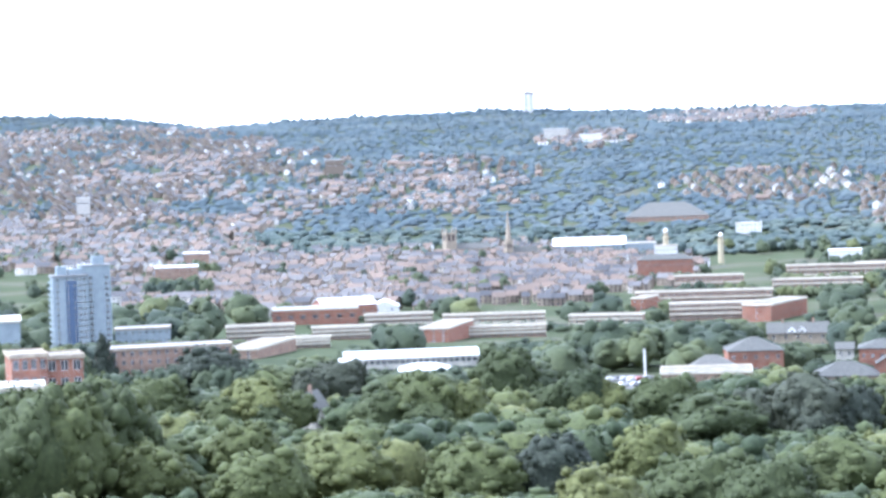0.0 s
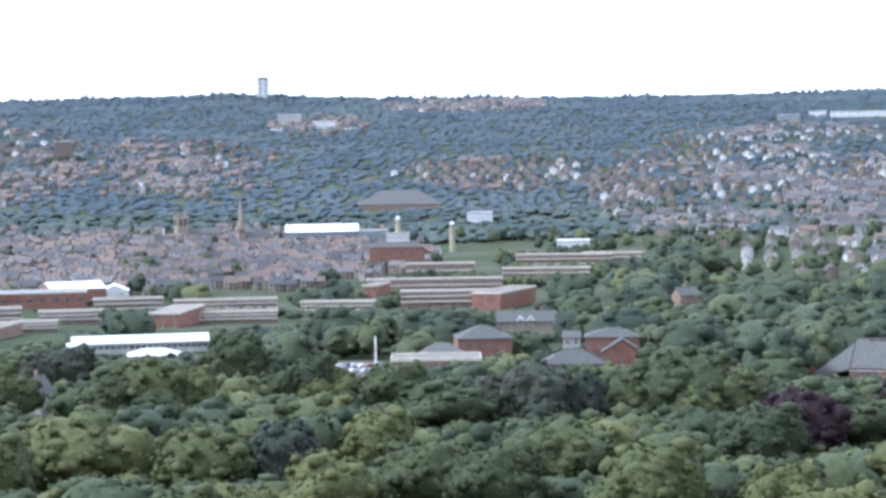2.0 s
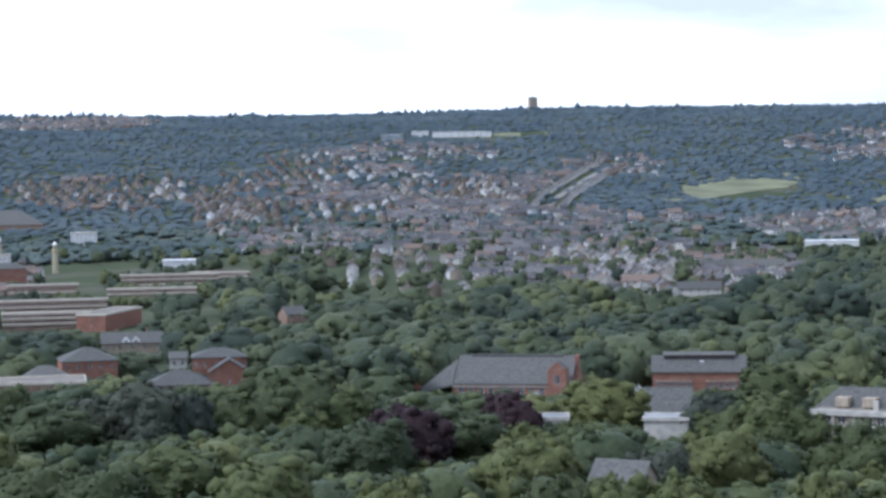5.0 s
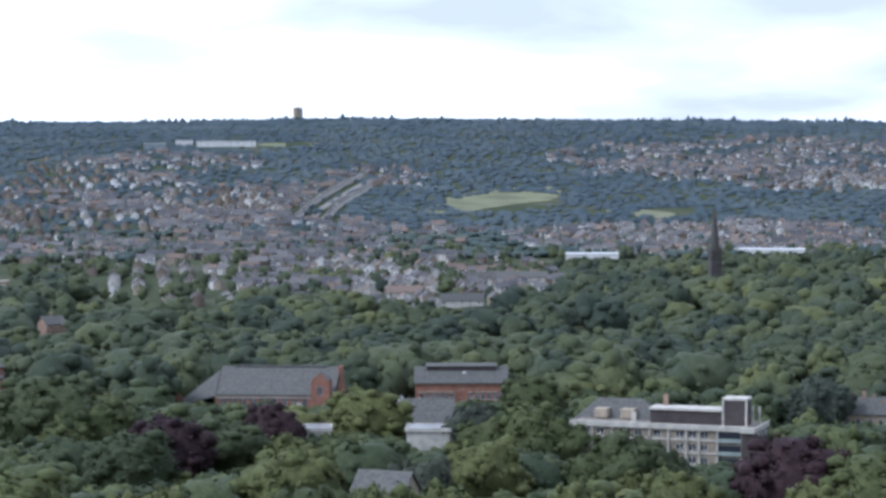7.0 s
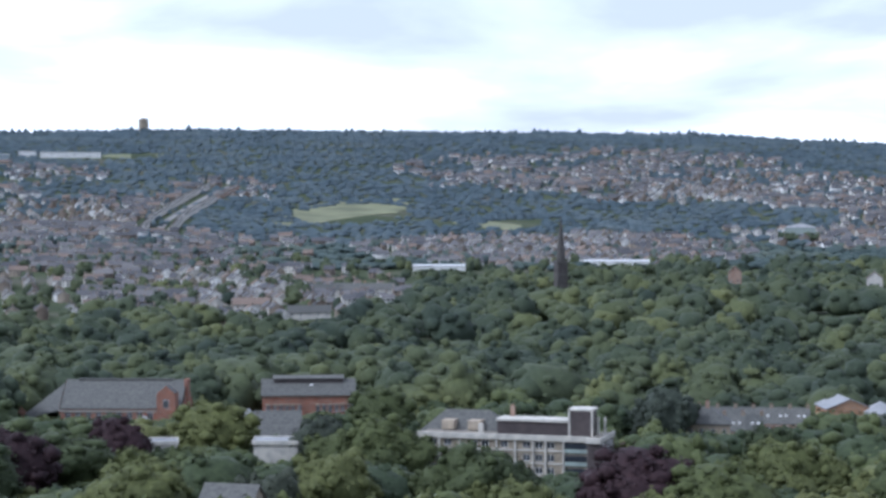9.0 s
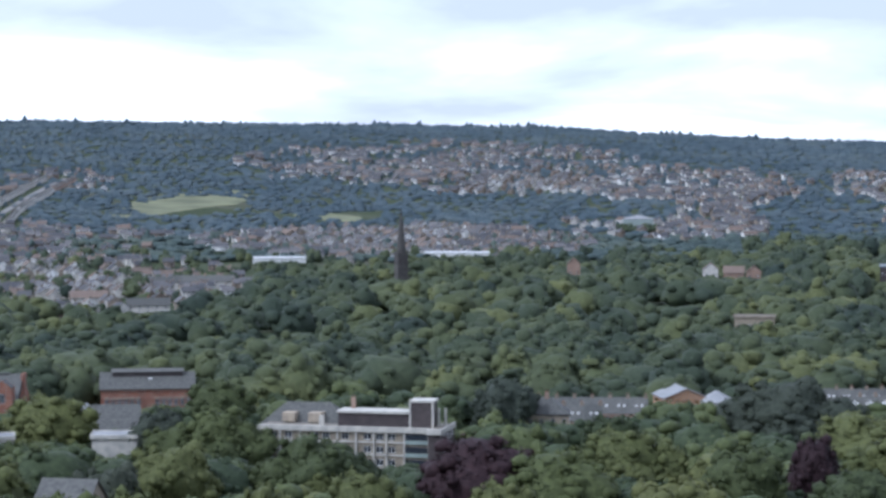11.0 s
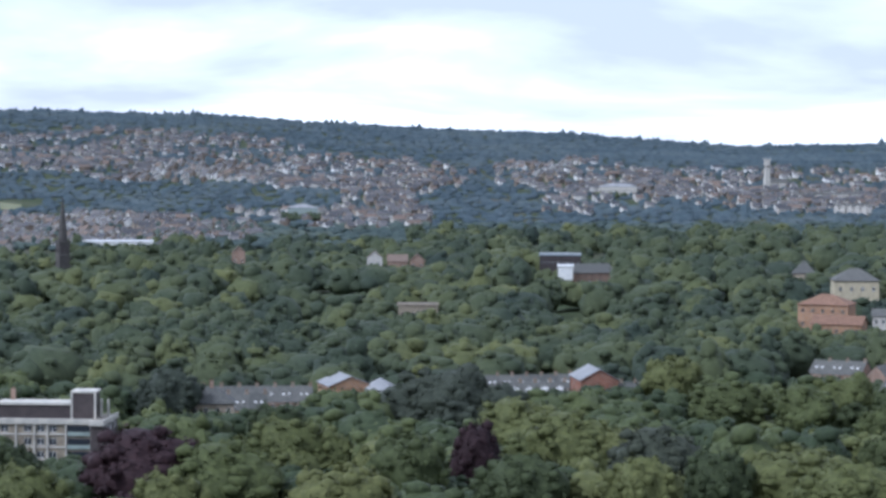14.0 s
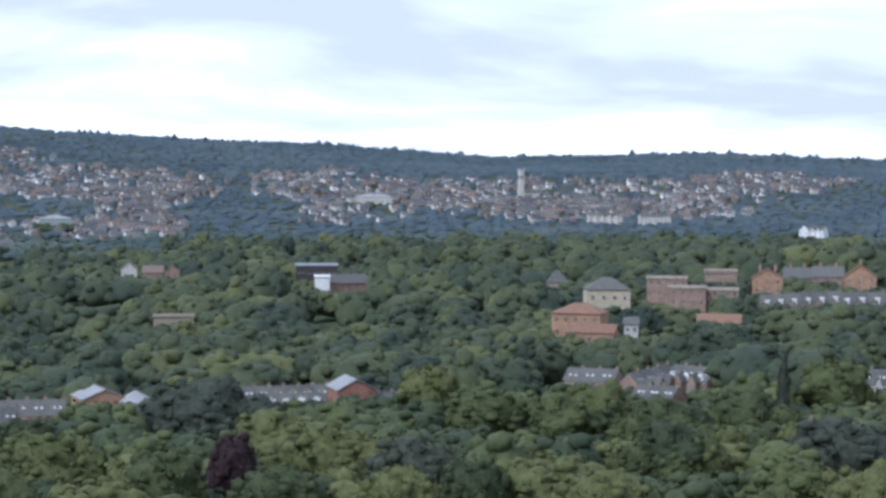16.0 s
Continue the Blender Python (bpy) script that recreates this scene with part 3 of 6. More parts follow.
def trunk_mesh():
    bm = bmesh.new()
    bmesh.ops.create_cone(bm, cap_ends=True, segments=8, radius1=0.075, radius2=0.03, depth=1.3, matrix=Matrix.Translation((0, 0, 0.55)))
    for k in range(5):
        a = k * 1.3
        m = Matrix.Translation((0.25 * math.cos(a), 0.25 * math.sin(a), 0.95 + 0.07 * k)) @ Matrix.Rotation(a, 4, 'Z') @ Matrix.Rotation(0.75, 4, 'Y')
        bmesh.ops.create_cone(bm, cap_ends=True, segments=5, radius1=0.03, radius2=0.01, depth=0.75, matrix=m)
    me = bpy.data.meshes.new("trunk")
    bm.to_mesh(me)
    bm.free()
    me.materials.append(BARK)
    return me


TRUNK = trunk_mesh()
TREE_WORDS = {"leaf_green": ("tree", "broadleaf tree in full green summer leaf"), "leaf_olive": ("tree", "tall tree with yellowish olive-green summer leaves"),
              "leaf_copper": ("tree", "copper beech with dark purple-brown leaves"), "leaf_dark": ("tree", "broad dark grey-green tree with a dense crown")}


def tree(x, y, z, rad, high, turn, mat, kind="round", i=0):
    name, label = TREE_WORDS[mat.name]
    t = thing(name, pose(x, y, z, 0, 0, turn), label, "tree", "trees below the window")
    for nm, me in (("trunk", TRUNK), ("crown", crown_mesh(kind, i, mat))):
        o = new(nm, me)
        o.parent = t
        o.scale = (rad, rad, high / 2.0)
    return t


# ---------------- buildings ----------------
ROOF_FLAT = varied("roof_felt", [(0.0, (0.20, 0.18, 0.15)), (1.0, (0.27, 0.24, 0.20))], 0.85, 0.2, "object", 0.25, 0.5)
ROOF_WHITE = varied("white_sheet_roof", [(0.0, (0.72, 0.74, 0.76)), (1.0, (0.82, 0.83, 0.84))], 0.45, 0.4, "object", 0.15, 0.3)
ROOF_GREY = varied("grey_sheet_roof", [(0.0, (0.23, 0.23, 0.235)), (1.0, (0.32, 0.32, 0.32))], 0.65, 0.2, "object", 0.2, 0.4)
SLATE_B = varied("slate_roof", [(0.0, (0.088, 0.088, 0.082)), (1.0, (0.128, 0.125, 0.114))], 0.7, 0.2, "object", 1.2, 0.5, bump=0.4)
TILE_B = varied("tile_roof", [(0.0, (0.18, 0.108, 0.075)), (1.0, (0.24, 0.145, 0.10))], 0.85, 0.15, "object", 1.2, 0.5, bump=0.4)
WHITE = varied("white_paint", [(0.0, (0.70, 0.69, 0.66)), (1.0, (0.80, 0.79, 0.77))], 0.6, 0.3, "object", 0.6, 0.2)
CREAM = varied("cream_panel", [(0.0, (0.58, 0.53, 0.42)), (1.0, (0.66, 0.60, 0.49))], 0.7, 0.3, "object", 0.5, 0.3)
BLUE_CLAD = varied("blue_cladding", [(0.0, (0.075, 0.115, 0.20)), (1.0, (0.09, 0.135, 0.23))], 0.5, 0.4, "object", 0.4, 0.2)
PALE_CLAD = varied("pale_cladding", [(0.0, (0.24, 0.285, 0.31)), (1.0, (0.28, 0.325, 0.35))], 0.55, 0.4, "object", 0.3, 0.25)
DARK_CLAD = varied("dark_cladding", [(0.0, (0.055, 0.045, 0.045)), (1.0, (0.08, 0.065, 0.062))], 0.6, 0.3, "object", 0.6, 0.4)
CONCRETE = varied("weathered_concrete", [(0.0, (0.50, 0.47, 0.41)), (1.0, (0.56, 0.53, 0.47))], 0.8, 0.2, "object", 0.5, 0.45)
GREEN_PANEL = varied("green_grey_panel", [(0.0, (0.24, 0.29, 0.27)), (1.0, (0.30, 0.35, 0.32))], 0.5, 0.4, "object", 0.6, 0.3)
TAN = varied("tan_block", [(0.0, (0.26, 0.22, 0.17)), (1.0, (0.32, 0.27, 0.20))], 0.8, 0.2, "object", 1.2, 0.4)
ASPHALT = varied("asphalt", [(0.0, (0.10, 0.10, 0.10)), (1.0, (0.14, 0.135, 0.13))], 0.9, 0.2, "object", 0.3, 0.4)
YELLOW_STONE = varied("yellow_stone", [(0.0, (0.42, 0.37, 0.25)), (1.0, (0.46, 0.40, 0.28))], 0.8, 0.2, "object", 0.6, 0.3)
SOOT_STONE = varied("weathered_stone", [(0.0, (0.20, 0.165, 0.13)), (1.0, (0.26, 0.215, 0.17))], 0.85, 0.2, "object", 0.6, 0.5, bump=0.3)
DARK_STONE = varied("sooty_stone", [(0.0, (0.075, 0.070, 0.066)), (1.0, (0.10, 0.092, 0.085))], 0.9, 0.2, "object", 0.6, 0.5, bump=0.4)


def brick_wall(name, a, b):
    """Brickwork: courses and joints at their real size, with weather stains over them."""
    m, n, l, s = material(name, 0.85, 0.2)
    tc = n.new("ShaderNodeTexCoord")
    br = n.new("ShaderNodeTexBrick")
    br.inputs["Color1"].default_value, br.inputs["Color2"].default_value = (*a, 1), (*b, 1)
    br.inputs["Mortar"].default_value = (0.30, 0.26, 0.22, 1)
    br.inputs["Scale"].default_value = 1.0
    br.inputs["Brick Width"].default_value, br.inputs["Row Height"].default_value, br.inputs["Mortar Size"].default_value = 0.225, 0.075, 0.008
    sep = n.new("ShaderNodeSeparateXYZ"); com = n.new("ShaderNodeCombineXYZ"); ad = n.new("ShaderNodeMath")
    l.new(tc.outputs["Object"], sep.inputs[0])
    l.new(sep.outputs["X"], ad.inputs[0]); l.new(sep.outputs["Y"], ad.inputs[1])
    l.new(ad.outputs[0], com.inputs["X"]); l.new(sep.outputs["Z"], com.inputs["Y"])
    l.new(com.outputs[0], br.inputs["Vector"])
    no = n.new("ShaderNodeTexNoise"); no.inputs["Scale"].default_value, no.inputs["Detail"].default_value = 0.35, 5
    l.new(tc.outputs["Object"], no.inputs["Vector"])
    r = ramp(n, [(0.3, (0.6, 0.58, 0.58)), (0.65, (1.1, 1.08, 1.05))])
    l.new(no.outputs["Fac"], r.inputs["Fac"])
    mx = n.new("ShaderNodeMix"); mx.data_type, mx.blend_type = 'RGBA', 'MULTIPLY'
    mx.inputs["Factor"].default_value = 0.7
    l.new(br.outputs["Color"], mx.inputs["A"]); l.new(r.outputs["Color"], mx.inputs["B"])
    l.new(mx.outputs["Result"], s.inputs["Base Color"])
    return m


RED_BRICK = brick_wall("red_brick", (0.25, 0.098, 0.064), (0.32, 0.135, 0.086))
BROWN_BRICK = brick_wall("brown_brick", (0.27, 0.18, 0.135), (0.35, 0.23, 0.17))
ORANGE_BRICK = brick_wall("orange_brick", (0.36, 0.205, 0.115), (0.42, 0.245, 0.14))
VIEWS = []


def open_view(az, r, w, low):
    """Keeps nearer trees below the camera's sightline down to low on a building."""
    half = math.degrees(w / 2 / r)
    VIEWS.append((az - half, az + half, low, r))


SCREEN = []


def plant_screens():
    """Garden trees and hedges before each building, sized to the storeys the camera sees."""
    rng = random.Random(21)
    for a0, a1, low, r in VIEWS:
        back = rng.uniform(22, 30)
        width = math.radians(a1 - a0) * r
        n = max(1, int(width / 6.5))
        for k in range(-1, n + 1):
            for row in (0, 1):
                rr = r - back - row * rng.uniform(12, 22)
                az = a0 + (a1 - a0) * (k + 0.5 + rng.uniform(-0.3, 0.3)) / n
                x, y, z = spot(az, rr)
                h = rr * math.tan(radians(low + rng.uniform(-0.10, 0.03))) - z
                rad = max(rng.uniform(4.0, 6.5), h * 0.4)
                if 1.8 < h < 32 and not hidden_by(az, rr, rad, z + h - 1.0) and not blocked(x, y, 1.0):
                    SCREEN.append((x, y, z, rad, h, rr))


def room_for(az, r, rad, z, h):
    """How tall a tree may grow there below the camera's sightline to a building."""
    a = math.degrees(rad / r) * 0.8
    for a0, a1, low, rr in VIEWS:
        if r < rr and a0 - a < az < a1 + a:
            h = min(h, r * math.tan(radians(low + 0.03)) - z)
    return h


def hidden_by(az, r, rad, top):
    a = math.degrees(rad / r)
    el = math.degrees(math.atan2(top, r))
    return any(a0 - a * 0.8 < az < a1 + a * 0.8 and r < rr and el > low + 0.06 for a0, a1, low, rr in VIEWS)


PANES = {}


def pane_mesh(w, h, frame_mat):
    key = (round(w, 2), round(h, 2), frame_mat.name)
    if key in PANES:
        return PANES[key]
    bm = bmesh.new()
    xs = (-w / 2, 0.0, w / 2)
    fr = [[bm.verts.new((x, -0.10, z)) for x in xs] for z in (0.0, h)]
    bk = [[bm.verts.new((x, 0.05, z)) for x in (xs[0], xs[2])] for z in (0.0, h)]
    lights = [bm.faces.new((fr[0][i], fr[0][i + 1], fr[1][i + 1], fr[1][i])) for i in (0, 1)]
    bm.faces.new((fr[0][0], fr[1][0], bk[1][0], bk[0][0])); bm.faces.new((fr[0][2], bk[0][1], bk[1][1], fr[1][2]))
    bm.faces.new((fr[0][0], bk[0][0], bk[0][1], fr[0][2], fr[0][1])); bm.faces.new((fr[1][0], fr[1][1], fr[1][2], bk[1][1], bk[1][0]))
    bmesh.ops.recalc_face_normals(bm, faces=bm.faces)
    bmesh.ops.inset_individual(bm, faces=lights, thickness=min(0.10, w * 0.07), depth=-0.06)
    for f in lights:
        f.material_index = 1
    me = bpy.data.meshes.new("window")
    bm.to_mesh(me)
    bm.free()
    me.materials.append(frame_mat)
    me.materials.append(PANE)
    PANES[key] = me
    return me


def window(parent, x, y, z, w, h, face=0, frame_mat=None):
    """A framed window on a wall: face 0 towards -y, 90 towards +x, 180 towards +y, 270 towards -x."""
    o = new("window", pane_mesh(w, h, frame_mat or WHITE))
    o.parent = parent
    o.matrix_basis = pose(x, y, z, 0, 0, face)
    return o


def window_grid(parent, w, d, z0, z1, floors, bays, side_bays, ww, wh, frame_mat=None, faces=(0, 90, 270)):
    step = (z1 - z0) / floors
    for fl in range(floors):
        z = z0 + step * fl + (step - wh) * 0.5
        for fc in faces:
            n, run = (bays, w) if fc in (0, 180) else (side_bays, d)
            for i in range(n):
                u = -run / 2 + run * (i + 0.5) / n
                x, y = {0: (u, -d / 2), 180: (-u, d / 2), 90: (w / 2, u), 270: (-w / 2, -u)}[fc]
                window(parent, x, y, z, ww, wh, fc, frame_mat)


def prism_roof(w, d, z, rise, kind, over=0.45, thick=0.22):
    """Pitched roof: gable (ridge along x), front (ridge along y) or hip, as a slab with thickness."""
    bm = bmesh.new()
    x, y = w / 2 + over, d / 2 + over
    drop = over * rise / (d / 2 if kind != "front" else w / 2)
    z0 = z - drop
    if kind == "gable":
        p = [(-x, -y, z0), (x, -y, z0), (x, y, z0), (-x, y, z0), (-x, 0, z + rise), (x, 0, z + rise)]
        fs = [(0, 1, 5, 4), (2, 3, 4, 5)]
    elif kind == "front":
        p = [(-x, -y, z0), (x, -y, z0), (x, y, z0), (-x, y, z0), (0, -y, z + rise), (0, y, z + rise)]
        fs = [(1, 2, 5, 4), (3, 0, 4, 5)]
    else:
        k = max(0.3, x - y) if w >= d else 0.0
        q = max(0.3, y - x) if d > w else 0.0
        p = [(-x, -y, z0), (x, -y, z0), (x, y, z0), (-x, y, z0), (-k, -q, z + rise), (k, q, z + rise)]
        if w >= d:
            fs = [(0, 1, 5, 4), (2, 3, 4, 5), (1, 2, 5), (3, 0, 4)]
        else:
            p[4], p[5] = (0, -q, z + rise), (0, q, z + rise)
            fs = [(0, 1, 4), (2, 3, 5), (1, 2, 5, 4), (3, 0, 4, 5)]
    v = [bm.verts.new(c) for c in p]
    for f in fs:
        bm.faces.new([v[i] for i in f])
    bmesh.ops.recalc_face_normals(bm, faces=bm.faces)
    if sum(f.normal.z for f in bm.faces) < 0:
        bmesh.ops.reverse_faces(bm, faces=bm.faces)
    g = bmesh.ops.extrude_face_region(bm, geom=list(bm.faces))
    for e in g["geom"]:
        if isinstance(e, bmesh.types.BMVert):
            e.co.z += thick
    return bm


def walls(w, d, h, rise=0.0, kind="flat", base=-3.0):
    bm = bmesh.new()
    x, y = w / 2, d / 2
    b = [bm.verts.new(c) for c in ((-x, -y, base), (x, -y, base), (x, y, base), (-x, y, base))]
    t = [bm.verts.new(c) for c in ((-x, -y, h), (x, -y, h), (x, y, h), (-x, y, h))]
    if kind == "gable":
        e0, e1 = bm.verts.new((-x, 0, h + rise)), bm.verts.new((x, 0, h + rise))
        bm.faces.new((b[0], b[1], t[1], t[0])); bm.faces.new((b[2], b[3], t[3], t[2]))
        bm.faces.new((b[1], b[2], t[2], e1, t[1])); bm.faces.new((b[3], b[0], t[0], e0, t[3]))
    elif kind == "front":
        e0, e1 = bm.verts.new((0, -y, h + rise)), bm.verts.new((0, y, h + rise))
        bm.faces.new((b[0], b[1], t[1], e0, t[0])); bm.faces.new((b[2], b[3], t[3], e1, t[2]))
        bm.faces.new((b[1], b[2], t[2], t[1])); bm.faces.new((b[3], b[0], t[0], t[3]))
    else:
        for i in range(4):
            j = (i + 1) % 4
            bm.faces.new((b[i], b[j], t[j], t[i]))
        if kind == "flat":
            bm.faces.new(t)
    return bm


def cuboid(name, parent, x0, y0, z0, x1, y1, z1, mat, label=""):
    bm = bmesh.new()
    box(bm, x0, y0, z0, x1, y1, z1)
    bmesh.ops.bevel(bm, geom=list(bm.edges), offset=min(0.06, 0.15 * min(abs(x1 - x0), abs(y1 - y0), abs(z1 - z0))), segments=1, affect='EDGES')
    return part(name, bm, mat, parent, label)


def chimney(parent, x, y, z, high=1.8, mat=None):
    c = cuboid("chimney", parent, x - 0.55, y - 0.35, z - 1.2, x + 0.55, y + 0.35, z + high, mat or BROWN_BRICK)
    for u in (-0.25, 0.25):
        bm = bmesh.new()
        bmesh.ops.create_cone(bm, cap_ends=True, segments=8, radius1=0.14, radius2=0.11, depth=0.5, matrix=Matrix.Translation((x + u, y, z + high + 0.25)))
        part("chimney_pot", bm, TILE_B, c)


def building(name, label, cat, az, r, w, d, h, roof="flat", rise=0.0, wall=None, top=None, floors=2, bays=4, turn=0.0, chim=0, low=None,
             ww=1.1, wh=1.4, z0=0.6, decks=False, group="", side_bays=None, fascia=None, frame_mat=None):
    """h: height of the eaves or flat roof over the land. Stands with its front to the window it is seen from, turned by turn."""
    x, y, z = spot(az, r)
    b = thing(name, pose(x, y, z, 0, 0, turn - az), label, cat, group)
    wall = wall or RED_BRICK
    part("wall", walls(w, d, h, rise, roof), wall, b)
    sb = side_bays if side_bays is not None else max(1, int(bays * d / w + 0.5))
    if roof == "flat":
        cuboid("roof", b, -w / 2 - 0.25, -d / 2 - 0.25, h, w / 2 + 0.25, d / 2 + 0.25, h + 0.22, top or ROOF_FLAT)
        f = fascia or CREAM
        for nm, q in (("parapet", (-w / 2 - 0.4, -d / 2 - 0.4, w / 2 + 0.4, -d / 2 - 0.15)), ("parapet", (-w / 2 - 0.4, d / 2 + 0.15, w / 2 + 0.4, d / 2 + 0.4)),
                      ("parapet", (-w / 2 - 0.4, -d / 2 - 0.15, -w / 2 - 0.15, d / 2 + 0.15)), ("parapet", (w / 2 + 0.15, -d / 2 - 0.15, w / 2 + 0.4, d / 2 + 0.15))):
            cuboid(nm, b, q[0], q[1], h - 0.45, q[2], q[3], h + 0.5, f)
    else:
        part("roof", prism_roof(w, d, h, rise, roof), top or SLATE_B, b)
    step = (h - z0) / max(1, floors)
    if floors:
        window_grid(b, w, d, z0, h, floors, bays, sb, ww, wh, frame_mat, faces=(0,) if r > 1100 and not turn else (0, 270) if turn < 0 else (0, 90))
    if decks:
        for k in range(1, floors):
            cuboid("deck", b, -w / 2, -d / 2 - 1.1, z0 + step * k - 0.25, w / 2, -d / 2 - 0.02, z0 + step * k - 0.05, CREAM)
            cuboid("deck_rail", b, -w / 2, -d / 2 - 1.15, z0 + step * k - 0.2, w / 2, -d / 2 - 1.0, z0 + step * k + 0.75, fascia or CREAM)
    for k in range(chim):
        u = (k + 0.5) / chim
        chimney(b, -w / 2 + w * u, 0, h + rise)
    BLOCKED.append((x, y, max(w, d) / 2))
    if low is not None:
        open_view(az, r, w, low)
    return b


def rings(bm, sides, levels, cx=0.0, cy=0.0, twist=0.0):
    """A tower of flat-sided rings: (height, radius) from the foot up; a radius of 0 closes to a point."""
    prev = None
    for z, rad in levels:
        if rad <= 0.001:
            v = bm.verts.new((cx, cy, z))
            for i in range(sides):
                bm.faces.new((prev[i], prev[(i + 1) % sides], v))
            return
        ring = [bm.verts.new((cx + rad * math.cos(2 * math.pi * i / sides + twist), cy + rad * math.sin(2 * math.pi * i / sides + twist), z)) for i in range(sides)]
        if prev:
            for i in range(sides):
                bm.faces.new((prev[i], prev[(i + 1) % sides], ring[(i + 1) % sides], ring[i]))
        prev = ring
    bm.faces.new(prev)


Q = math.pi / 4


def church_spire(name, label, az, r, wide, tower, spire, mat, spire_mat, low=None, nave=18.0):
    """Square belfry tower with buttresses, louvred openings, pinnacles and an eight-sided spire, and a nave behind it."""
    x, y, z = spot(az, r)
    b = thing(name, pose(x, y, z, 0, 0, -az + 20), label, "church")
    s = wide / 2 * math.sqrt(2)
    bm = bmesh.new()
    rings(bm, 4, [(-3, s * 1.06), (tower * 0.3, s * 1.06), (tower * 0.31, s), (tower * 0.62, s), (tower * 0.63, s * 1.04), (tower * 0.66, s * 0.98), (tower, s * 0.98), (tower + 0.4, s * 1.06), (tower + 1.2, s * 1.06)], twist=Q)
    part("tower", bm, mat, b)
    if spire:
        bm = bmesh.new()
        rings(bm, 8, [(tower + 0.8, wide * 0.46), (tower + spire * 0.3, wide * 0.33), (tower + spire * 0.32, wide * 0.35), (tower + spire * 0.34, wide * 0.31), (tower + spire * 0.65, wide * 0.165), (tower + spire * 0.67, wide * 0.185), (tower + spire * 0.69, wide * 0.15), (tower + spire, 0)], twist=Q / 2)
        part("spire", bm, spire_mat, b)
    for i in range(4):
        a = Q + i * math.pi / 2
        bm = bmesh.new()
        rings(bm, 4, [(tower, wide * 0.09), (tower + wide * 0.35, wide * 0.08), (tower + wide * 0.7, 0)], s * 0.93 * math.cos(a), s * 0.93 * math.sin(a), Q)
        part("pinnacle", bm, mat, b)
        f = i * 90
        u = wide / 2 + 0.04
        px, py = {0: (0, -u), 90: (u, 0), 180: (0, u), 270: (-u, 0)}[f]
        for k in (-0.2, 0.2):
            bm = bmesh.new()
            hw, hh = wide * 0.11, wide * 0.55
            box(bm, -hw, -0.08, 0, hw, 0.05, hh)
            o = part("louvre", bm, DARK_CLAD, b)
            o.matrix_basis = pose(px, py, tower * 0.72, 0, 0, f) @ pose(k * wide, 0, 0)
    if nave:
        n1 = part("nave_wall", walls(nave, wide * 1.5, 8, 5, "gable"), mat, b)
        n2 = part("nave_roof", prism_roof(nave, wide * 1.5, 8, 5, "gable"), SLATE_B, b)
        for n in (n1, n2):
            n.matrix_basis = pose(nave / 2 + wide / 2 + 0.1, 1, 0)
    BLOCKED.append((x, y, wide))
    if low is not None:
        open_view(az, r, wide, low)
    return b


def tower_block(az, r, low):
    """Sixteen storeys: two joined slabs in pale cladding with a blue stair strip, balconies at the ends, plant rooms on the roof."""
    x, y, z = spot(az, r)
    b = thing("tower_block", pose(x, y, z, 0, 0, -az + 8) @ Matrix.Diagonal((0.88, 0.88, 0.915, 1.0)), "pale blue-grey clad tower block of flats with a dark blue strip", "tower block")
    n, st = 15, 2.85
    h = n * st
    part("front_slab", walls(17, 12, h), PALE_CLAD, b).matrix_basis = pose(-5, -4, 0)
    part("rear_slab", walls(15, 12, h + 4.5), PALE_CLAD, b).matrix_basis = pose(9.1, 2.5, 0)
    cuboid("blue_strip", b, -7.4, -10.12, 0, -1.6, -9.9, h - 2.0, BLUE_CLAD, "dark blue cladding strip")
    for nm, q in (("roof_slab", (-14.2, -10.8, h, 4.2, 2.6, h + 0.8)), ("roof_slab", (1.2, -4.2, h + 4.5, 17.2, 9.0, h + 5.2))):
        cuboid(nm, b, *q, ROOF_GREY, "grey projecting roof edge")
    for q in ((-11, -6, h + 0.8, -6, 0, h + 5.0), (8, -1, h + 5.2, 14, 4, h + 9.2), (-5, -5, h + 0.8, 2.5, 1, h + 3.5)):
        cuboid("plant_room", b, *q, PALE_CLAD)
    for k in range(3):
        cuboid("mast", b, 9 + 2.2 * k, 1, h + 9.2, 9.15 + 2.2 * k, 1.15, h + 12.2, DARK_CLAD)
    for k in range(1, n):
        zz = k * st + 0.6
        for xx in (-11.4, -0.2, 2.2):
            window(b, xx, -10, zz, 1.5, 1.5, 0)
        for xx in (-6.3, -2.7):
            window(b, xx, -10.12, zz, 1.3, 1.5, 0)
        for xx in (6.2, 14.5):
            window(b, xx, -3.5, zz, 1.9, 1.6, 0)
        for yy in (-1, 5):
            window(b, 16.6, yy, zz, 1.8, 1.5, 90)
        bal = cuboid("balcony", b, -15.2, -9.0, zz - 0.9, -13.52, -3.0, zz - 0.7, PALE_CLAD)
        cuboid("balcony_rail", bal, -15.25, -9.0, zz - 0.7, -15.1, -3.0, zz + 0.3, PALE_CLAD)
    BLOCKED.append((x, y, 18))
    open_view(az, r, 36, low)


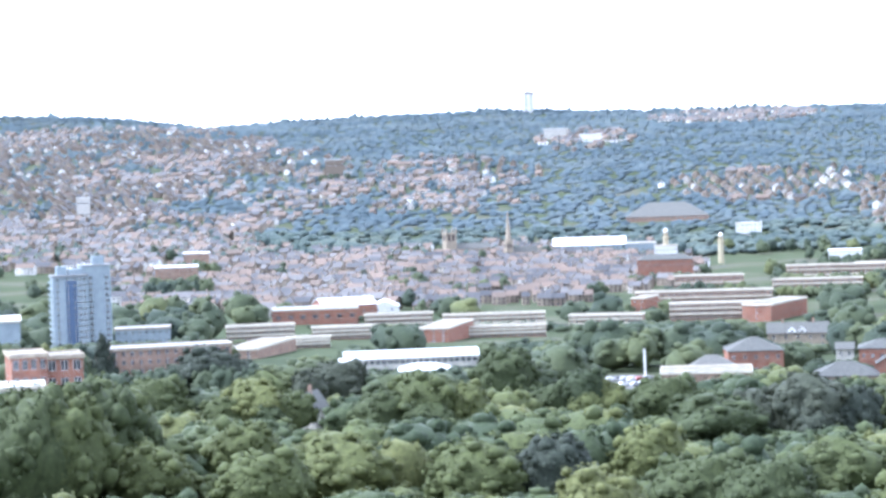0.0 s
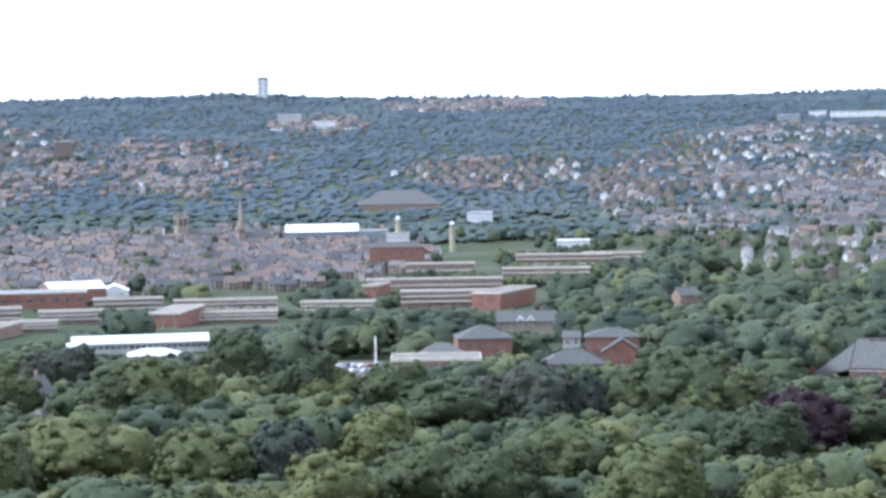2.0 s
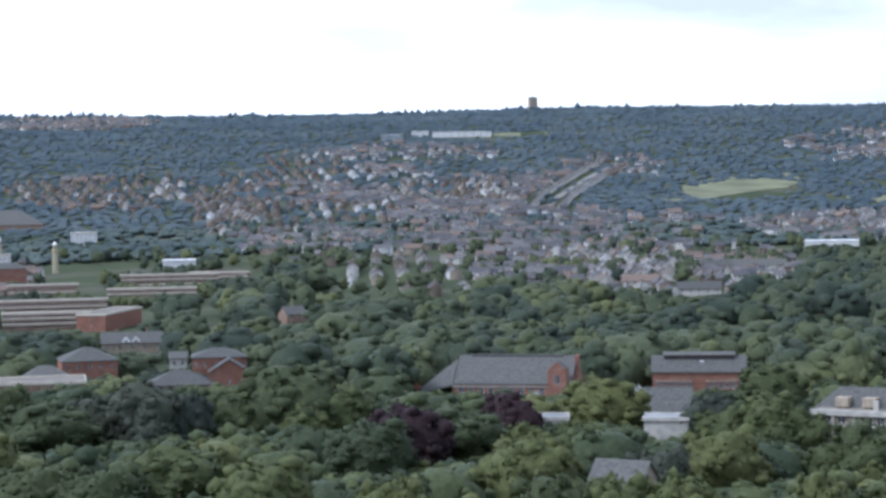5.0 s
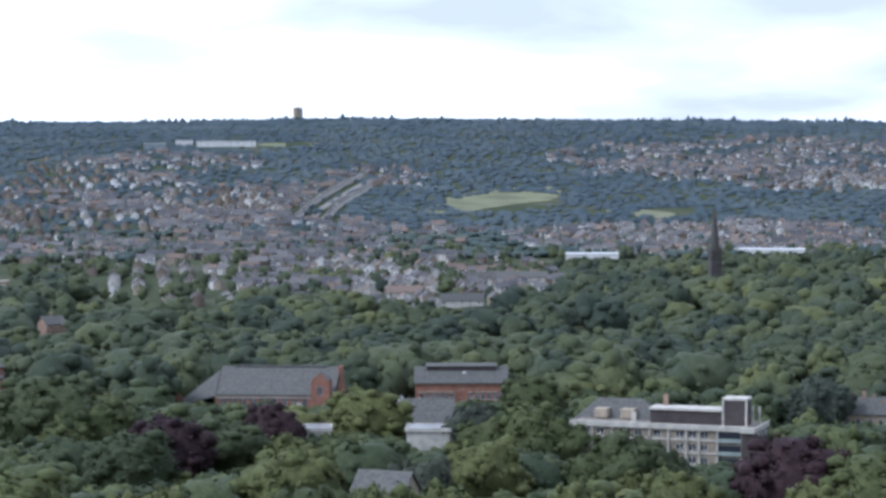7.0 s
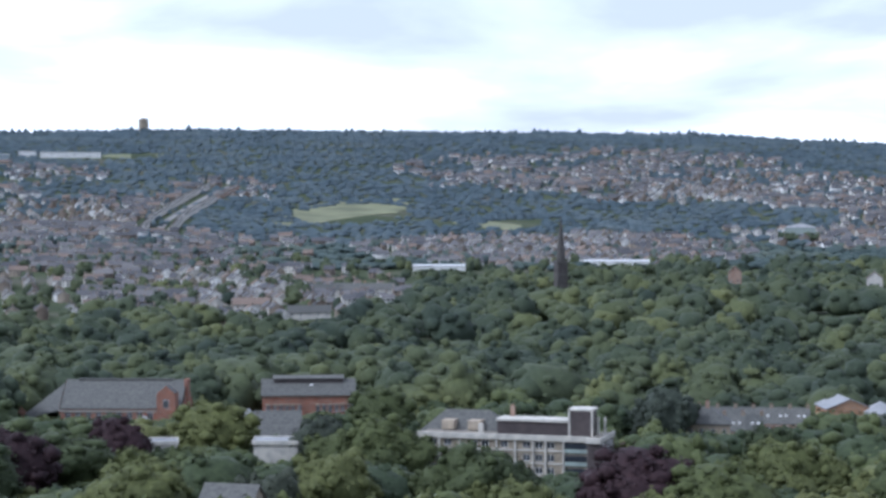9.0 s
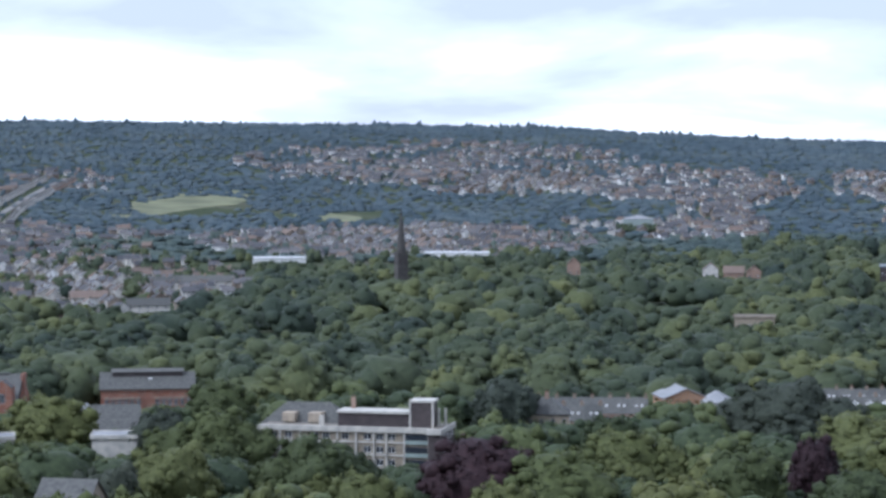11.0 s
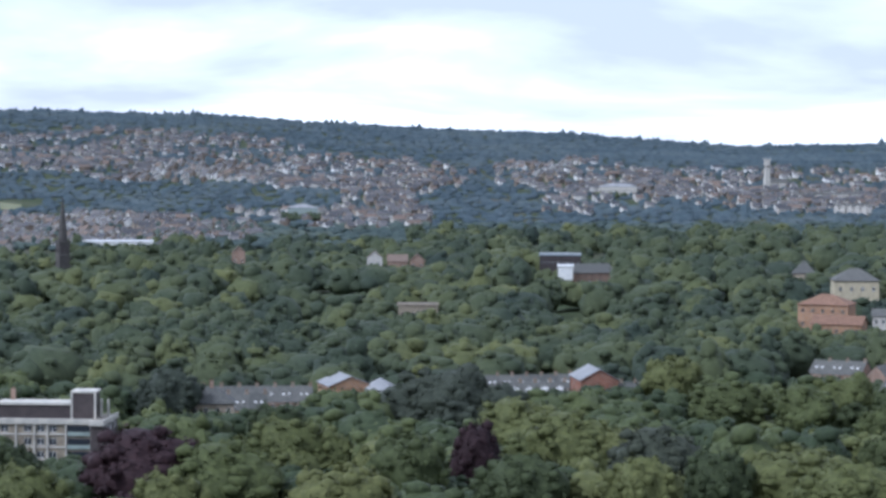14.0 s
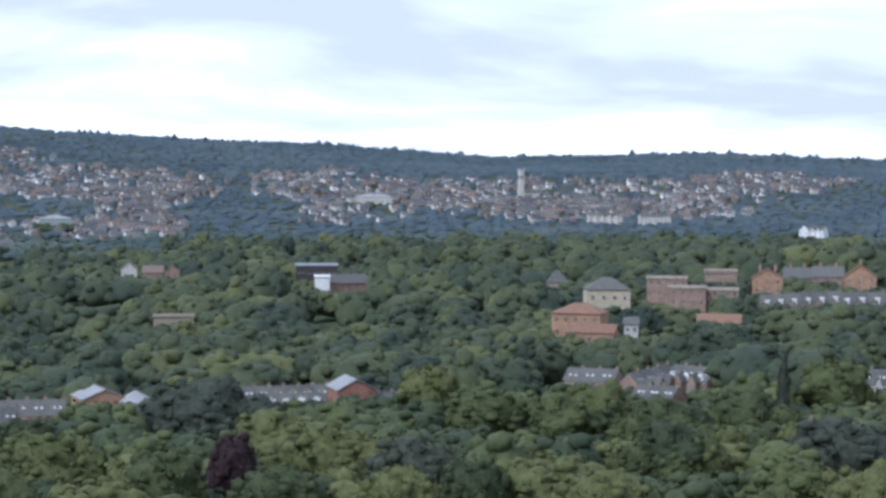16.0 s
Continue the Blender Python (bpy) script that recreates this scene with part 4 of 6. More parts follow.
def apartment_block(az, r, low):
    """Four-storey slab with white concrete frame, tan infill, dark set-back top storey and a tall lift tower."""
    x, y, z = spot(az, r)
    b = thing("apartment_block", pose(x, y, z - 1.3, 0, 0, -az - 14), "1960s apartment block in tan brick with a white concrete frame", "apartment block")
    h = 12.4
    part("main_wall", walls(41, 11, h), TAN, b).matrix_basis = pose(-5.5, 0, 0)
    part("wing_wall", walls(3.0, 16, h), DARK_CLAD, b).matrix_basis = pose(16.6, 0.5, 0)
    cuboid("roof", b, -26.3, -5.8, h, 15, 5.8, h + 0.3, ROOF_FLAT)
    cuboid("roof", b, 14.9, -7.8, h, 18.2, 8.8, h + 0.28, ROOF_FLAT)
    cuboid("roof_edge", b, -26.5, -6.1, h - 0.55, 15.1, -5.55, h + 0.75, CONCRETE, "white concrete roof edge")
    cuboid("roof_edge", b, 14.85, -8.1, h - 0.55, 18.3, -7.55, h + 0.75, CONCRETE, "white concrete roof edge")
    cuboid("roof_edge", b, 14.85, -7.5, h - 0.55, 15.25, -6.2, h + 0.75, CONCRETE, "white concrete roof edge")
    cuboid("roof_edge", b, 18.0, -7.5, h - 0.55, 18.35, 8.8, h + 0.75, CONCRETE, "white concrete roof edge")
    part("top_storey", walls(17, 6, 3.1, base=0), DARK_CLAD, b).matrix_basis = pose(0.6, 1.5, h + 0.3)
    cuboid("top_roof", b, -8.2, -1.9, h + 3.4, 9.4, 4.8, h + 4.0, CONCRETE, "white roof slab")
    cuboid("lift_tower", b, 9.6, -1.5, h, 14.9, 4, h + 6.3, DARK_CLAD, "dark clad lift tower")
    for q in ((9.3, -1.75, h, 9.75, -1.45, h + 6.6), (14.75, -1.75, h, 15.2, -1.45, h + 6.6), (9.3, -1.75, h + 6.2, 15.2, 4.2, h + 6.75)):
        cuboid("tower_frame", b, *q, CONCRETE, "white frame round the lift tower")
    # older stone house roof joined behind the slab
    p = part("hipped_roof", prism_roof(21, 10, 0, 4.6, "hip"), SLATE_B, b, "hipped slate roof with dormers")
    p.matrix_basis = pose(-17.5, 7.5, h)
    q = part("rear_wall", walls(20, 10, h), STONE, b)
    q.matrix_basis = pose(-17.5, 11.6, 0)
    for dx in (-21.0, -14.5):
        cuboid("dormer", b, dx - 1.6, 1.6, h + 0.6, dx + 1.6, 5.5, h + 2.8, STONE)
    chimney(b, -5.3, 3, h + 4.2, 2.4)
    for fl in range(4):
        zz = fl * 3.0 + 1.1
        for xx in (-24, -22.5, -19, -12.5, -9.8, -5.2, 0.2, 3.2, 6.0):
            window(b, xx, -5.5, zz, 1.7, 1.5, 0)
        cuboid("floor_band", b, -26, -5.75, zz - 0.75, 15, -5.52, zz - 0.35, CONCRETE, "white concrete floor band")
        cuboid("glazing", b, 9.4, -5.9, zz + 0.1, 14.7, -5.6, zz + 1.5, PANE, "dark window strip")
        cuboid("panel", b, 9.4, -5.9, zz - 0.9, 14.7, -5.58, zz + 0.05, GREEN_PANEL, "grey-green spandrel panel")
        for yy in (-3, 1, 5):
            window(b, 18.1, yy, zz, 1.5, 1.4, 90)
    for xx in (-25.8, -21, -16, -7, -2.5, 1.8, 4.8, 9.1, 14.9):
        cuboid("column", b, xx - 0.22, -5.95, 0, xx + 0.22, -5.5, h - 0.5, CONCRETE, "white concrete column")
    for xx in (15.4, 17.0):
        cuboid("vent", b, xx, 2, h, xx + 0.5, 2.5, h + 4.6, CONCRETE)
    cuboid("vent", b, -12.5, -2, h, -11.3, -1, h + 2.6, CONCRETE)
    BLOCKED.append((x, y, 18))
    open_view(az, r, 46, low)


def brick_hall(az, r, low):
    """Long Victorian brick hall: slate roof, stepped gable tower at one end, hipped bay at the other, stone bands."""
    x, y, z = spot(az, r)
    b = thing("brick_hall", pose(x, y, z, 0, 0, -az - 10), "long Victorian red brick hall with a grey slate roof", "hall")
    w, d, h = 36, 20, 9.2
    part("wall", walls(w, d, h, 7.2, "gable"), RED_BRICK, b)
    part("roof", prism_roof(w - 1.6, d, h, 7.2, "gable"), SLATE_B, b)
    cuboid("gable_end", b, w / 2 - 0.6, -2.4, h, w / 2 + 0.4, 2.4, h + 7.5, RED_BRICK)
    # the roof runs down in three slopes to a low red brick end bay
    part("end_bay_wall", walls(13.0, 13.0, h - 4.2), RED_BRICK, b).matrix_basis = pose(-w / 2 - 6.6, 0, 0)
    bm = bmesh.new()
    top = bm.verts.new((-w / 2 + 0.6, 0, h + 7.0))
    eaves = [bm.verts.new(c) for c in ((-w / 2 + 0.6, -d / 2 - 0.3, h - 0.3), (-w / 2 - 13.6, -7.0, h - 4.3), (-w / 2 - 13.6, 7.0, h - 4.3), (-w / 2 + 0.6, d / 2 + 0.3, h - 0.3))]
    foot = [bm.verts.new(v.co - Vector((0, 0, 0.3))) for v in eaves]
    for k in range(3):
        bm.faces.new((eaves[k + 1], eaves[k], top))
        bm.faces.new((eaves[k], eaves[k + 1], foot[k + 1], foot[k]))
    part("end_bay_roof", bm, SLATE_B, b)
    part("end_gable", walls(5.5, 3.0, h - 2.6, 2.6, "front"), RED_BRICK, b, "low red brick end gable").matrix_basis = pose(-w / 2 - 12.6, -6.2, 0)
    cuboid("stone_band", b, -w / 2, -d / 2 - 0.15, h - 4.4, w / 2, -d / 2 - 0.02, h - 3.8, CONCRETE, "pale stone sill band")
    cuboid("stone_band", b, -w / 2, -d / 2 - 0.30, h - 1.1, w / 2, -d / 2 - 0.02, h - 0.75, CONCRETE, "pale stone eaves band")
    tw = part("gable_tower", walls(5.4, 6, h + 4.6, 2.4, "front"), RED_BRICK, b, "red brick gabled tower bay")
    tw.matrix_basis = pose(w / 2 - 4, -d / 2 - 2.4, 0)
    part("gable_tower_roof", prism_roof(4.8, 5.5, h + 4.6, 2.1, "front", over=0.1), SLATE_B, b).matrix_basis = pose(w / 2 - 4, -d / 2 - 2.0, 0)
    window(b, w / 2 - 4, -d / 2 - 5.4, h + 0.5, 1.6, 2.6, 0)
    for k in range(9):
        window(b, -w / 2 + 2.5 + k * 3.0, -d / 2, h - 3.6, 1.6, 2.4, 0)
    cuboid("vent_ridge", b, -14, -0.6, h + 7.0, 14, 0.6, h + 7.7, SLATE_B)
    pl = part("porch_wall", walls(7, 7, 4.2), STONE, b)
    pl.matrix_basis = pose(w / 2 - 10, -d / 2 - 7, 0)
    part("porch_roof", prism_roof(7, 7, 0, 3.2, "hip"), ROOF_GREY, b, "pale hipped porch roof").matrix_basis = pose(w / 2 - 10, -d / 2 - 7, 4.2)
    BLOCKED.append((x, y, 24))
    open_view(az, r, 56, low)


def brick_works(az, r, low):
    """Plain brick hall with a raised roof lantern and two rows of pale-arched windows."""
    x, y, z = spot(az, r)
    b = thing("brick_works", pose(x, y, z, 0, 0, -az), "plain red brick hall with a raised grey roof lantern", "hall")
    w, d, h = 28, 14, 10.5
    part("wall", walls(w, d, h, 4.2, "gable"), RED_BRICK, b)
    part("roof", prism_roof(w, d, h, 4.2, "gable"), SLATE_B, b)
    part("lantern_wall", walls(21, 4.0, h + 4.6, base=h + 2.2), DARK_CLAD, b)
    part("lantern_roof", prism_roof(21, 4.0, h + 4.6, 0.7, "gable"), SLATE_B, b)
    for k in range(14):
        if k in (6, 7):
            continue
        window(b, -w / 2 + 1.8 + k * 1.88, -d / 2, h - 5.2, 1.2, 2.0, 0)
        cuboid("arch", b, -w / 2 + 1.1 + k * 1.88, -d / 2 - 0.2, h - 3.1, -w / 2 + 2.5 + k * 1.88, -d / 2 - 0.02, h - 2.6, STONE, "pale stone window head")
        window(b, -w / 2 + 1.8 + k * 1.88, -d / 2, 1.2, 1.2, 2.0, 0)
    cuboid("eaves_band", b, -w / 2, -d / 2 - 0.25, h - 0.5, w / 2, -d / 2 - 0.02, h - 0.15, STONE)
    cuboid("roof_vent", b, 0.3, -3.2, h + 1.2, 1.5, -2.4, h + 2.9, WHITE)
    BLOCKED.append((x, y, 15))
    open_view(az, r, 28, low)


def mast(az, r, high, low):
    x, y, z = spot(az, r)
    b = thing("lighting_mast", pose(x, y, z, 0, 0, -az), "tall slim white-painted steel mast", "mast")
    bm = bmesh.new()
    rings(bm, 10, [(0, 0.45), (0.5, 0.45), (0.55, 0.36), (high, 0.28), (high + 0.1, 0.1)])
    part("pole", bm, WHITE, b)
    cuboid("base_plate", b, -0.8, -0.8, -0.6, 0.8, 0.8, 0.15, ROOF_GREY)
    open_view(az, r, 3, low)


def minaret(az, r, high, mat, label):
    x, y, z = spot(az, r)
    b = thing("minaret", pose(x, y, z, 0, 0, -az), label, "minaret", "slim towers of the hall")
    bm = bmesh.new()
    rings(bm, 8, [(-2, 2.6), (high * 0.70, 2.3), (high * 0.71, 3.1), (high * 0.75, 3.1), (high * 0.76, 2.0), (high * 0.9, 1.9)])
    part("shaft", bm, mat, b)
    bm = bmesh.new()
    rings(bm, 8, [(high * 0.9, 2.2), (high * 0.94, 2.1), (high * 0.98, 1.2), (high * 1.03, 0)])
    part("cap", bm, WHITE, b, "white domed cap")
    # solid dark blocks stand in for the shade inside the openings
    for k in range(8):
        a = k * 2 * Q
        cuboid("opening", b, 2.02 * math.cos(a) - .3, 2.02 * math.sin(a) - .3, high * 0.78, 2.02 * math.cos(a) + .3, 2.02 * math.sin(a) + .3, high * 0.87, DARK_CLAD)


def octagon_tower(az, r, rad, high, mat, label, name, bands):
    x, y, z = spot(az, r)
    b = thing(name, pose(x, y, z, 0, 0, -az), label, "tower")
    bm = bmesh.new()
    rings(bm, 8, [(-6, rad), (high * 0.86, rad), (high * 0.87, rad * 1.08), (high * 0.9, rad * 1.08), (high * 0.92, rad * 0.9), (high, rad * 0.25)], twist=Q / 2)
    part("shaft", bm, mat, b)
    for k in range(bands):
        for i in (4, 5, 6, 7):
            a = i * 2 * Q
            c = rad * math.cos(Q / 2) + 0.02
            o = cuboid("window_strip", b, -0.8, -0.12, 0, 0.8, 0.1, high * 0.7 / bands, PANE)
            o.matrix_basis = Matrix.Rotation(a + math.pi / 2, 4, 'Z') @ pose(0, -c, high * (0.1 + 0.74 * k / bands))


def twin_slab(az, r, w, high, label):
    """A far tower block with white end panels and window strips."""
    x, y, z = spot(az, r)
    b = thing("far_tower_block", pose(x, y, z, 0, 0, -az), label, "tower block")
    part("wall", walls(w, w * 0.8, high, base=-8), WHITE, b)
    for u in (-0.42, 0, 0.42):
        cuboid("white_panel", b, w * u - w * 0.07, -w * 0.4 - 0.3, 0, w * u + w * 0.07, -w * 0.4 - 0.02, high, WHITE, "white cladding strip")
    cuboid("roof_crown", b, -w * 0.55, -w * 0.45, high, w * 0.55, w * 0.45, high + 2.2, TILE_B, "reddish roof crown")
    cuboid("plant_room", b, -w * 0.3, -w * 0.2, high + 2.2, w * 0.3, w * 0.2, high + 5, PALE_CLAD)
    for k in range(int(high / 3)):
        for u in (-0.22, 0.22):
            window(b, w * u, -w * 0.4, k * 3 + 0.8, w * 0.12, 1.3, 0)


def row_of_houses(az0, r0, az1, r1, n, wall, top, label, h=5.6, rise=3.2, d=9.0, low=None, dormers=False, gables=False, face=0):
    """A terrace: n houses of one width side by side between two points of the plan."""
    x0, y0, z0 = spot(az0, r0)
    x1, y1, z1 = spot(az1, r1)
    L = math.hypot(x1 - x0, y1 - y0)
    w = L / n
    ang = math.degrees(math.atan2(y1 - y0, x1 - x0))
    first = None
    for i in range(n):
        u = (i + 0.5) / n
        m = pose(x0 + (x1 - x0) * u, y0 + (y1 - y0) * u, float(ground_z(x0 + (x1 - x0) * u, y0 + (y1 - y0) * u)), 0, 0, ang)
        if first:
            copy_thing(first, m)
            continue
        first = b = thing("terraced_house", m, label, "house", "terraced houses among the trees")
        part("wall", walls(w, d, h, rise, "gable", base=-4), wall, b)
        part("roof", prism_roof(w, d, h, rise, "gable", over=0.02), top, b)
        window_grid(b, w, d, 0.4, h, 2, 2, 0, 1.1, 1.5, faces=(0,))
        chimney(b, w / 2 - 0.6, 0, h + rise, 0.9, SOOT_STONE)
        if dormers:
            dm = part("dormer", walls(2.2, 3.6, h + 1.9, 1.1, "front", base=h - 0.6), WHITE, b, "white-painted dormer gable")
            dm.matrix_basis = pose(0, -d / 2 + 2.0, 0)
            window(dm, 0, -1.8, h + 0.35, 1.2, 1.3, 0)
        if gables:
            part("gable_wall", walls(w * 0.55, 2.4, h, 2.6, "front", base=-4), wall, b).matrix_basis = pose(-w * 0.18, -d / 2 - 1.2, 0)
            part("gable_roof", prism_roof(w * 0.55, 4.6, h, 2.6, "front", over=0.2), top, b).matrix_basis = pose(-w * 0.18, -d / 2 - 0.1, 0)
            window(b, -w * 0.18, -d / 2 - 2.4, h - 1.8, 1.3, 1.5, 0)
        for q in (0.3, 0.62):
            cuboid("rooflight", b, -w * q + w * 0.4, -d * 0.30, h + rise * 0.45, -w * q + w * 0.4 + 0.8, -d * 0.22, h + rise * 0.45 + 0.62, WHITE)
    for k in range(n):
        u = (k + 0.5) / n
        BLOCKED.append((x0 + (x1 - x0) * u, y0 + (y1 - y0) * u, 6))
    if low is not None:
        VIEWS.append((min(az0, az1), max(az0, az1), low, min(r0, r1)))


CAR_PAINT = [varied("car_paint_%s" % k, [(0.0, c), (1.0, c)], 0.3, 0.6, "object", 1.0, 0.1) for k, c in (("white", (0.75, 0.75, 0.75)), ("silver", (0.45, 0.46, 0.48)), ("dark", (0.04, 0.045, 0.06)), ("red", (0.35, 0.04, 0.04)))]
TYRE = varied("tyre", [(0.0, (0.02, 0.02, 0.02)), (1.0, (0.03, 0.03, 0.03))], 0.8, 0.2)


def car(az, r, turn, k):
    x, y, z = spot(az, r)
    word = ("white", "silver", "dark", "red")[k]
    b = thing("car", pose(x, y, z, 0, 0, turn - az), "parked %s hatchback car" % word, "car", "parked cars")
    bm = bmesh.new()
    prof = [(-2.1, 0.3), (2.1, 0.3), (2.15, 0.75), (1.2, 0.95), (0.55, 1.45), (-1.3, 1.45), (-2.05, 0.9)]
    a = [bm.verts.new((px, -0.85, pz)) for px, pz in prof]
    c = [bm.verts.new((px, 0.85, pz)) for px, pz in prof]
    bm.faces.new(a); bm.faces.new(c[::-1])
    for i in range(7):
        bm.faces.new((a[i], c[i], c[(i + 1) % 7], a[(i + 1) % 7]))
    bmesh.ops.bevel(bm, geom=list(bm.edges), offset=0.08, segments=1, affect='EDGES')
    part("body", bm, CAR_PAINT[k], b)
    cuboid("side_glass", b, -1.15, -0.87, 0.98, 0.55, 0.87, 1.36, PANE)
    for wx in (-1.3, 1.3):
        for wy in (-0.8, 0.8):
            bm = bmesh.new()
            bmesh.ops.create_cone(bm, cap_ends=True, segments=12, radius1=0.32, radius2=0.32, depth=0.2, matrix=Matrix.Translation((wx, wy, 0.32)) @ Matrix.Rotation(math.pi / 2, 4, 'X'))
            part("wheel", bm, TYRE, b)


def draped(name, mat, label, rings_az_r, lift, cat):
    """A flat patch that follows the land: quads between two edges given as (azimuth, near distance, far distance)."""
    bm = bmesh.new()
    prev = None
    for az, r0, r1 in rings_az_r:
        col = []
        for k in range(9):
            x, y, z = spot(az, r0 + (r1 - r0) * k / 8)
            col.append(bm.verts.new((x, y, z + lift)))
        if prev:
            for k in range(8):
                bm.faces.new((prev[k], col[k], col[k + 1], prev[k + 1]))
        prev = col
    bmesh.ops.recalc_face_normals(bm, faces=bm.faces)
    if sum(f.normal.z for f in bm.faces) < 0:
        bmesh.ops.reverse_faces(bm, faces=bm.faces)
    me = bpy.data.meshes.new(name)
    bm.to_mesh(me)
    bm.free()
    me.materials.append(mat)
    return tagged(new(name, me), label, cat, kind="structure")


ROAD_FAR = varied("worn_road", [(0.0, (0.22, 0.21, 0.20)), (1.0, (0.26, 0.25, 0.24))], 0.9, 0.2, "object", 0.1, 0.4)


def strip(name, mat, label, pts, width, lift):
    """A road of one width along points of the plan, laid on the land."""
    bm = bmesh.new()
    line = []
    for (a0, r0), (a1, r1) in zip(pts, pts[1:]):
        for k in range(12):
            u = k / 12
            line.append(spot(a0 + (a1 - a0) * u, r0 + (r1 - r0) * u))
    prev = None
    for p, q in zip(line, line[1:]):
        dx, dy = q[0] - p[0], q[1] - p[1]
        L = math.hypot(dx, dy)
        nx, ny = -dy / L * width / 2, dx / L * width / 2
        pair = [bm.verts.new((p[0] + s * nx, p[1] + s * ny, float(ground_z(p[0] + s * nx, p[1] + s * ny)) + lift)) for s in (-1, 1)]
        if prev:
            bm.faces.new((prev[0], pair[0], pair[1], prev[1]))
        prev = pair
    bmesh.ops.recalc_face_normals(bm, faces=bm.faces)
    if sum(f.normal.z for f in bm.faces) < 0:
        bmesh.ops.reverse_faces(bm, faces=bm.faces)
    me = bpy.data.meshes.new(name)
    bm.to_mesh(me)
    bm.free()
    me.materials.append(mat)
    for p in line[::2]:
        BLOCKED.append((p[0], p[1], 9))
    return tagged(new(name, me), label, "road", kind="structure")


STANDING = []
CROWN_VIEWS = []


def grow(az, r, rad, high, mat, kind, i):
    """One tree; a crown too broad for one tree is a close clump, tallest in the middle."""
    x, y, z = spot(az, r)
    CROWN_VIEWS.append((az - math.degrees(0.75 * rad / r), az + math.degrees(0.75 * rad / r), math.degrees(math.atan2(z + high * 0.30, r)), r))
    if rad < 12.5:
        stems = [(0.0, 0.0, 1.0, 1.03)]
    else:
        stems = [(0.0, 0.0, 0.66, 1.05), (-0.62, -0.12, 0.46, 0.80), (0.58, -0.05, 0.50, 0.86), (0.1, -0.50, 0.44, 0.66)]
    a = math.radians(az)
    for k, (u, w, wide, tall) in enumerate(stems):
        px, py = x + rad * (u * math.cos(a) + w * math.sin(a)), y + rad * (-u * math.sin(a) + w * math.cos(a))
        tree(px, py, float(ground_z(px, py)), rad * wide, high * tall, i * 51.0 + k * 80, mat, kind, (i + k) % 7)
        STANDING.append((px, py, rad * wide))

# ---------------- the buildings, by azimuth and distance ----------------
# the tower block and the offices beside it
tower_block(-34.65, 950, -4.44)
building("office_building", "red brick office block with pale concrete bands and windows", "office", -36.11, 470, 7.7, 14, 31.7, rise=0, turn=6, low=-5.51, wall=RED_BRICK, fascia=STONE, floors=8, bays=4, ww=1.2, wh=2.2, group="brick offices")
building("office_building", "red brick office block with a glazed corner bay", "office", -35.16, 472, 8.2, 12, 30.9, rise=0, turn=6, low=-5.30, wall=RED_BRICK, fascia=STONE, floors=8, bays=3, ww=1.6, wh=2.2, group="brick offices")
building("low_office", "low white flat-roofed office annexe", "office", -36.33, 452, 10.4, 12, 25.8, rise=0, turn=0, low=-5.72, wall=WHITE, top=ROOF_WHITE, floors=1, bays=5)
building("long_office", "long brick office range under a white roof edge", "office", -32.23, 720, 41.1, 14, 18.9, rise=0, turn=4, low=-5.17, wall=BROWN_BRICK, fascia=STONE, top=ROOF_GREY, floors=6, bays=14, wh=1.5)
building("white_shed", "white-roofed pale warehouse shed", "warehouse", -36.52, 820, 8.6, 30, 26.1, rise=0, turn=0, low=-4.20, wall=PALE_CLAD, top=ROOF_WHITE, floors=1, bays=2)
building("grey_offices", "grey flat-roofed long office slab", "office", -32.94, 1000, 25.8, 14, 12.4, rise=0, turn=0, low=-4.45, wall=PALE_CLAD, top=ROOF_GREY, fascia=STONE, floors=3, bays=8)
# flats with access decks, in long ranges
building("deck_flats", "brown brick deck-access flats with cream balcony fronts", "flats", -29.74, 1090, 35.5, 11, 8.1, rise=0, turn=0, low=-4.52, wall=BROWN_BRICK, floors=3, bays=14, ww=1.5, wh=1.3, decks=True, group="deck-access flats")
building("deck_flats", "brown brick deck-access flats with cream balcony fronts", "flats", -27.51, 1085, 31.0, 11, 6.7, rise=0, turn=0, low=-4.82, wall=BROWN_BRICK, floors=3, bays=12, ww=1.5, wh=1.3, decks=True, group="deck-access flats")
building("deck_flats", "brown brick deck-access flats with cream balcony fronts", "flats", -25.93, 1180, 38.5, 11, 8.9, rise=0, turn=0, low=-4.28, wall=BROWN_BRICK, floors=3, bays=14, ww=1.5, wh=1.3, decks=True, group="deck-access flats")
building("deck_flats", "brown brick deck-access flats with cream balcony fronts", "flats", -23.30, 1190, 58.2, 11, 7.7, rise=0, turn=0, low=-4.31, wall=BROWN_BRICK, floors=3, bays=18, ww=1.5, wh=1.3, decks=True, group="deck-access flats")
building("deck_flats", "brown brick deck-access flats with cream balcony fronts", "flats", -23.02, 1080, 43.1, 11, 6.1, rise=0, turn=0, low=-4.86, wall=BROWN_BRICK, floors=3, bays=14, ww=1.5, wh=1.3, decks=True, group="deck-access flats")
building("brick_flats", "red brick end range of flats under a flat roof", "flats", -24.62, 1060, 15.6, 55, 8.0, rise=0, turn=-14, low=-5.05, wall=RED_BRICK, floors=3, bays=3, side_bays=12, group="deck-access flats")
building("brick_flats", "red brick end range of flats under a flat roof", "flats", -29.76, 960, 15.9, 60, 5.2, rise=0, turn=-18, low=-5.21, wall=BROWN_BRICK, floors=3, bays=2, side_bays=12, group="deck-access flats")
building("deck_flats", "brown brick deck-access flats with cream balcony fronts", "flats", -28.43, 1010, 20.6, 11, 5.2, rise=0, turn=0, low=-5.10, wall=BROWN_BRICK, floors=3, bays=9, ww=1.5, wh=1.3, decks=True, group="deck-access flats")
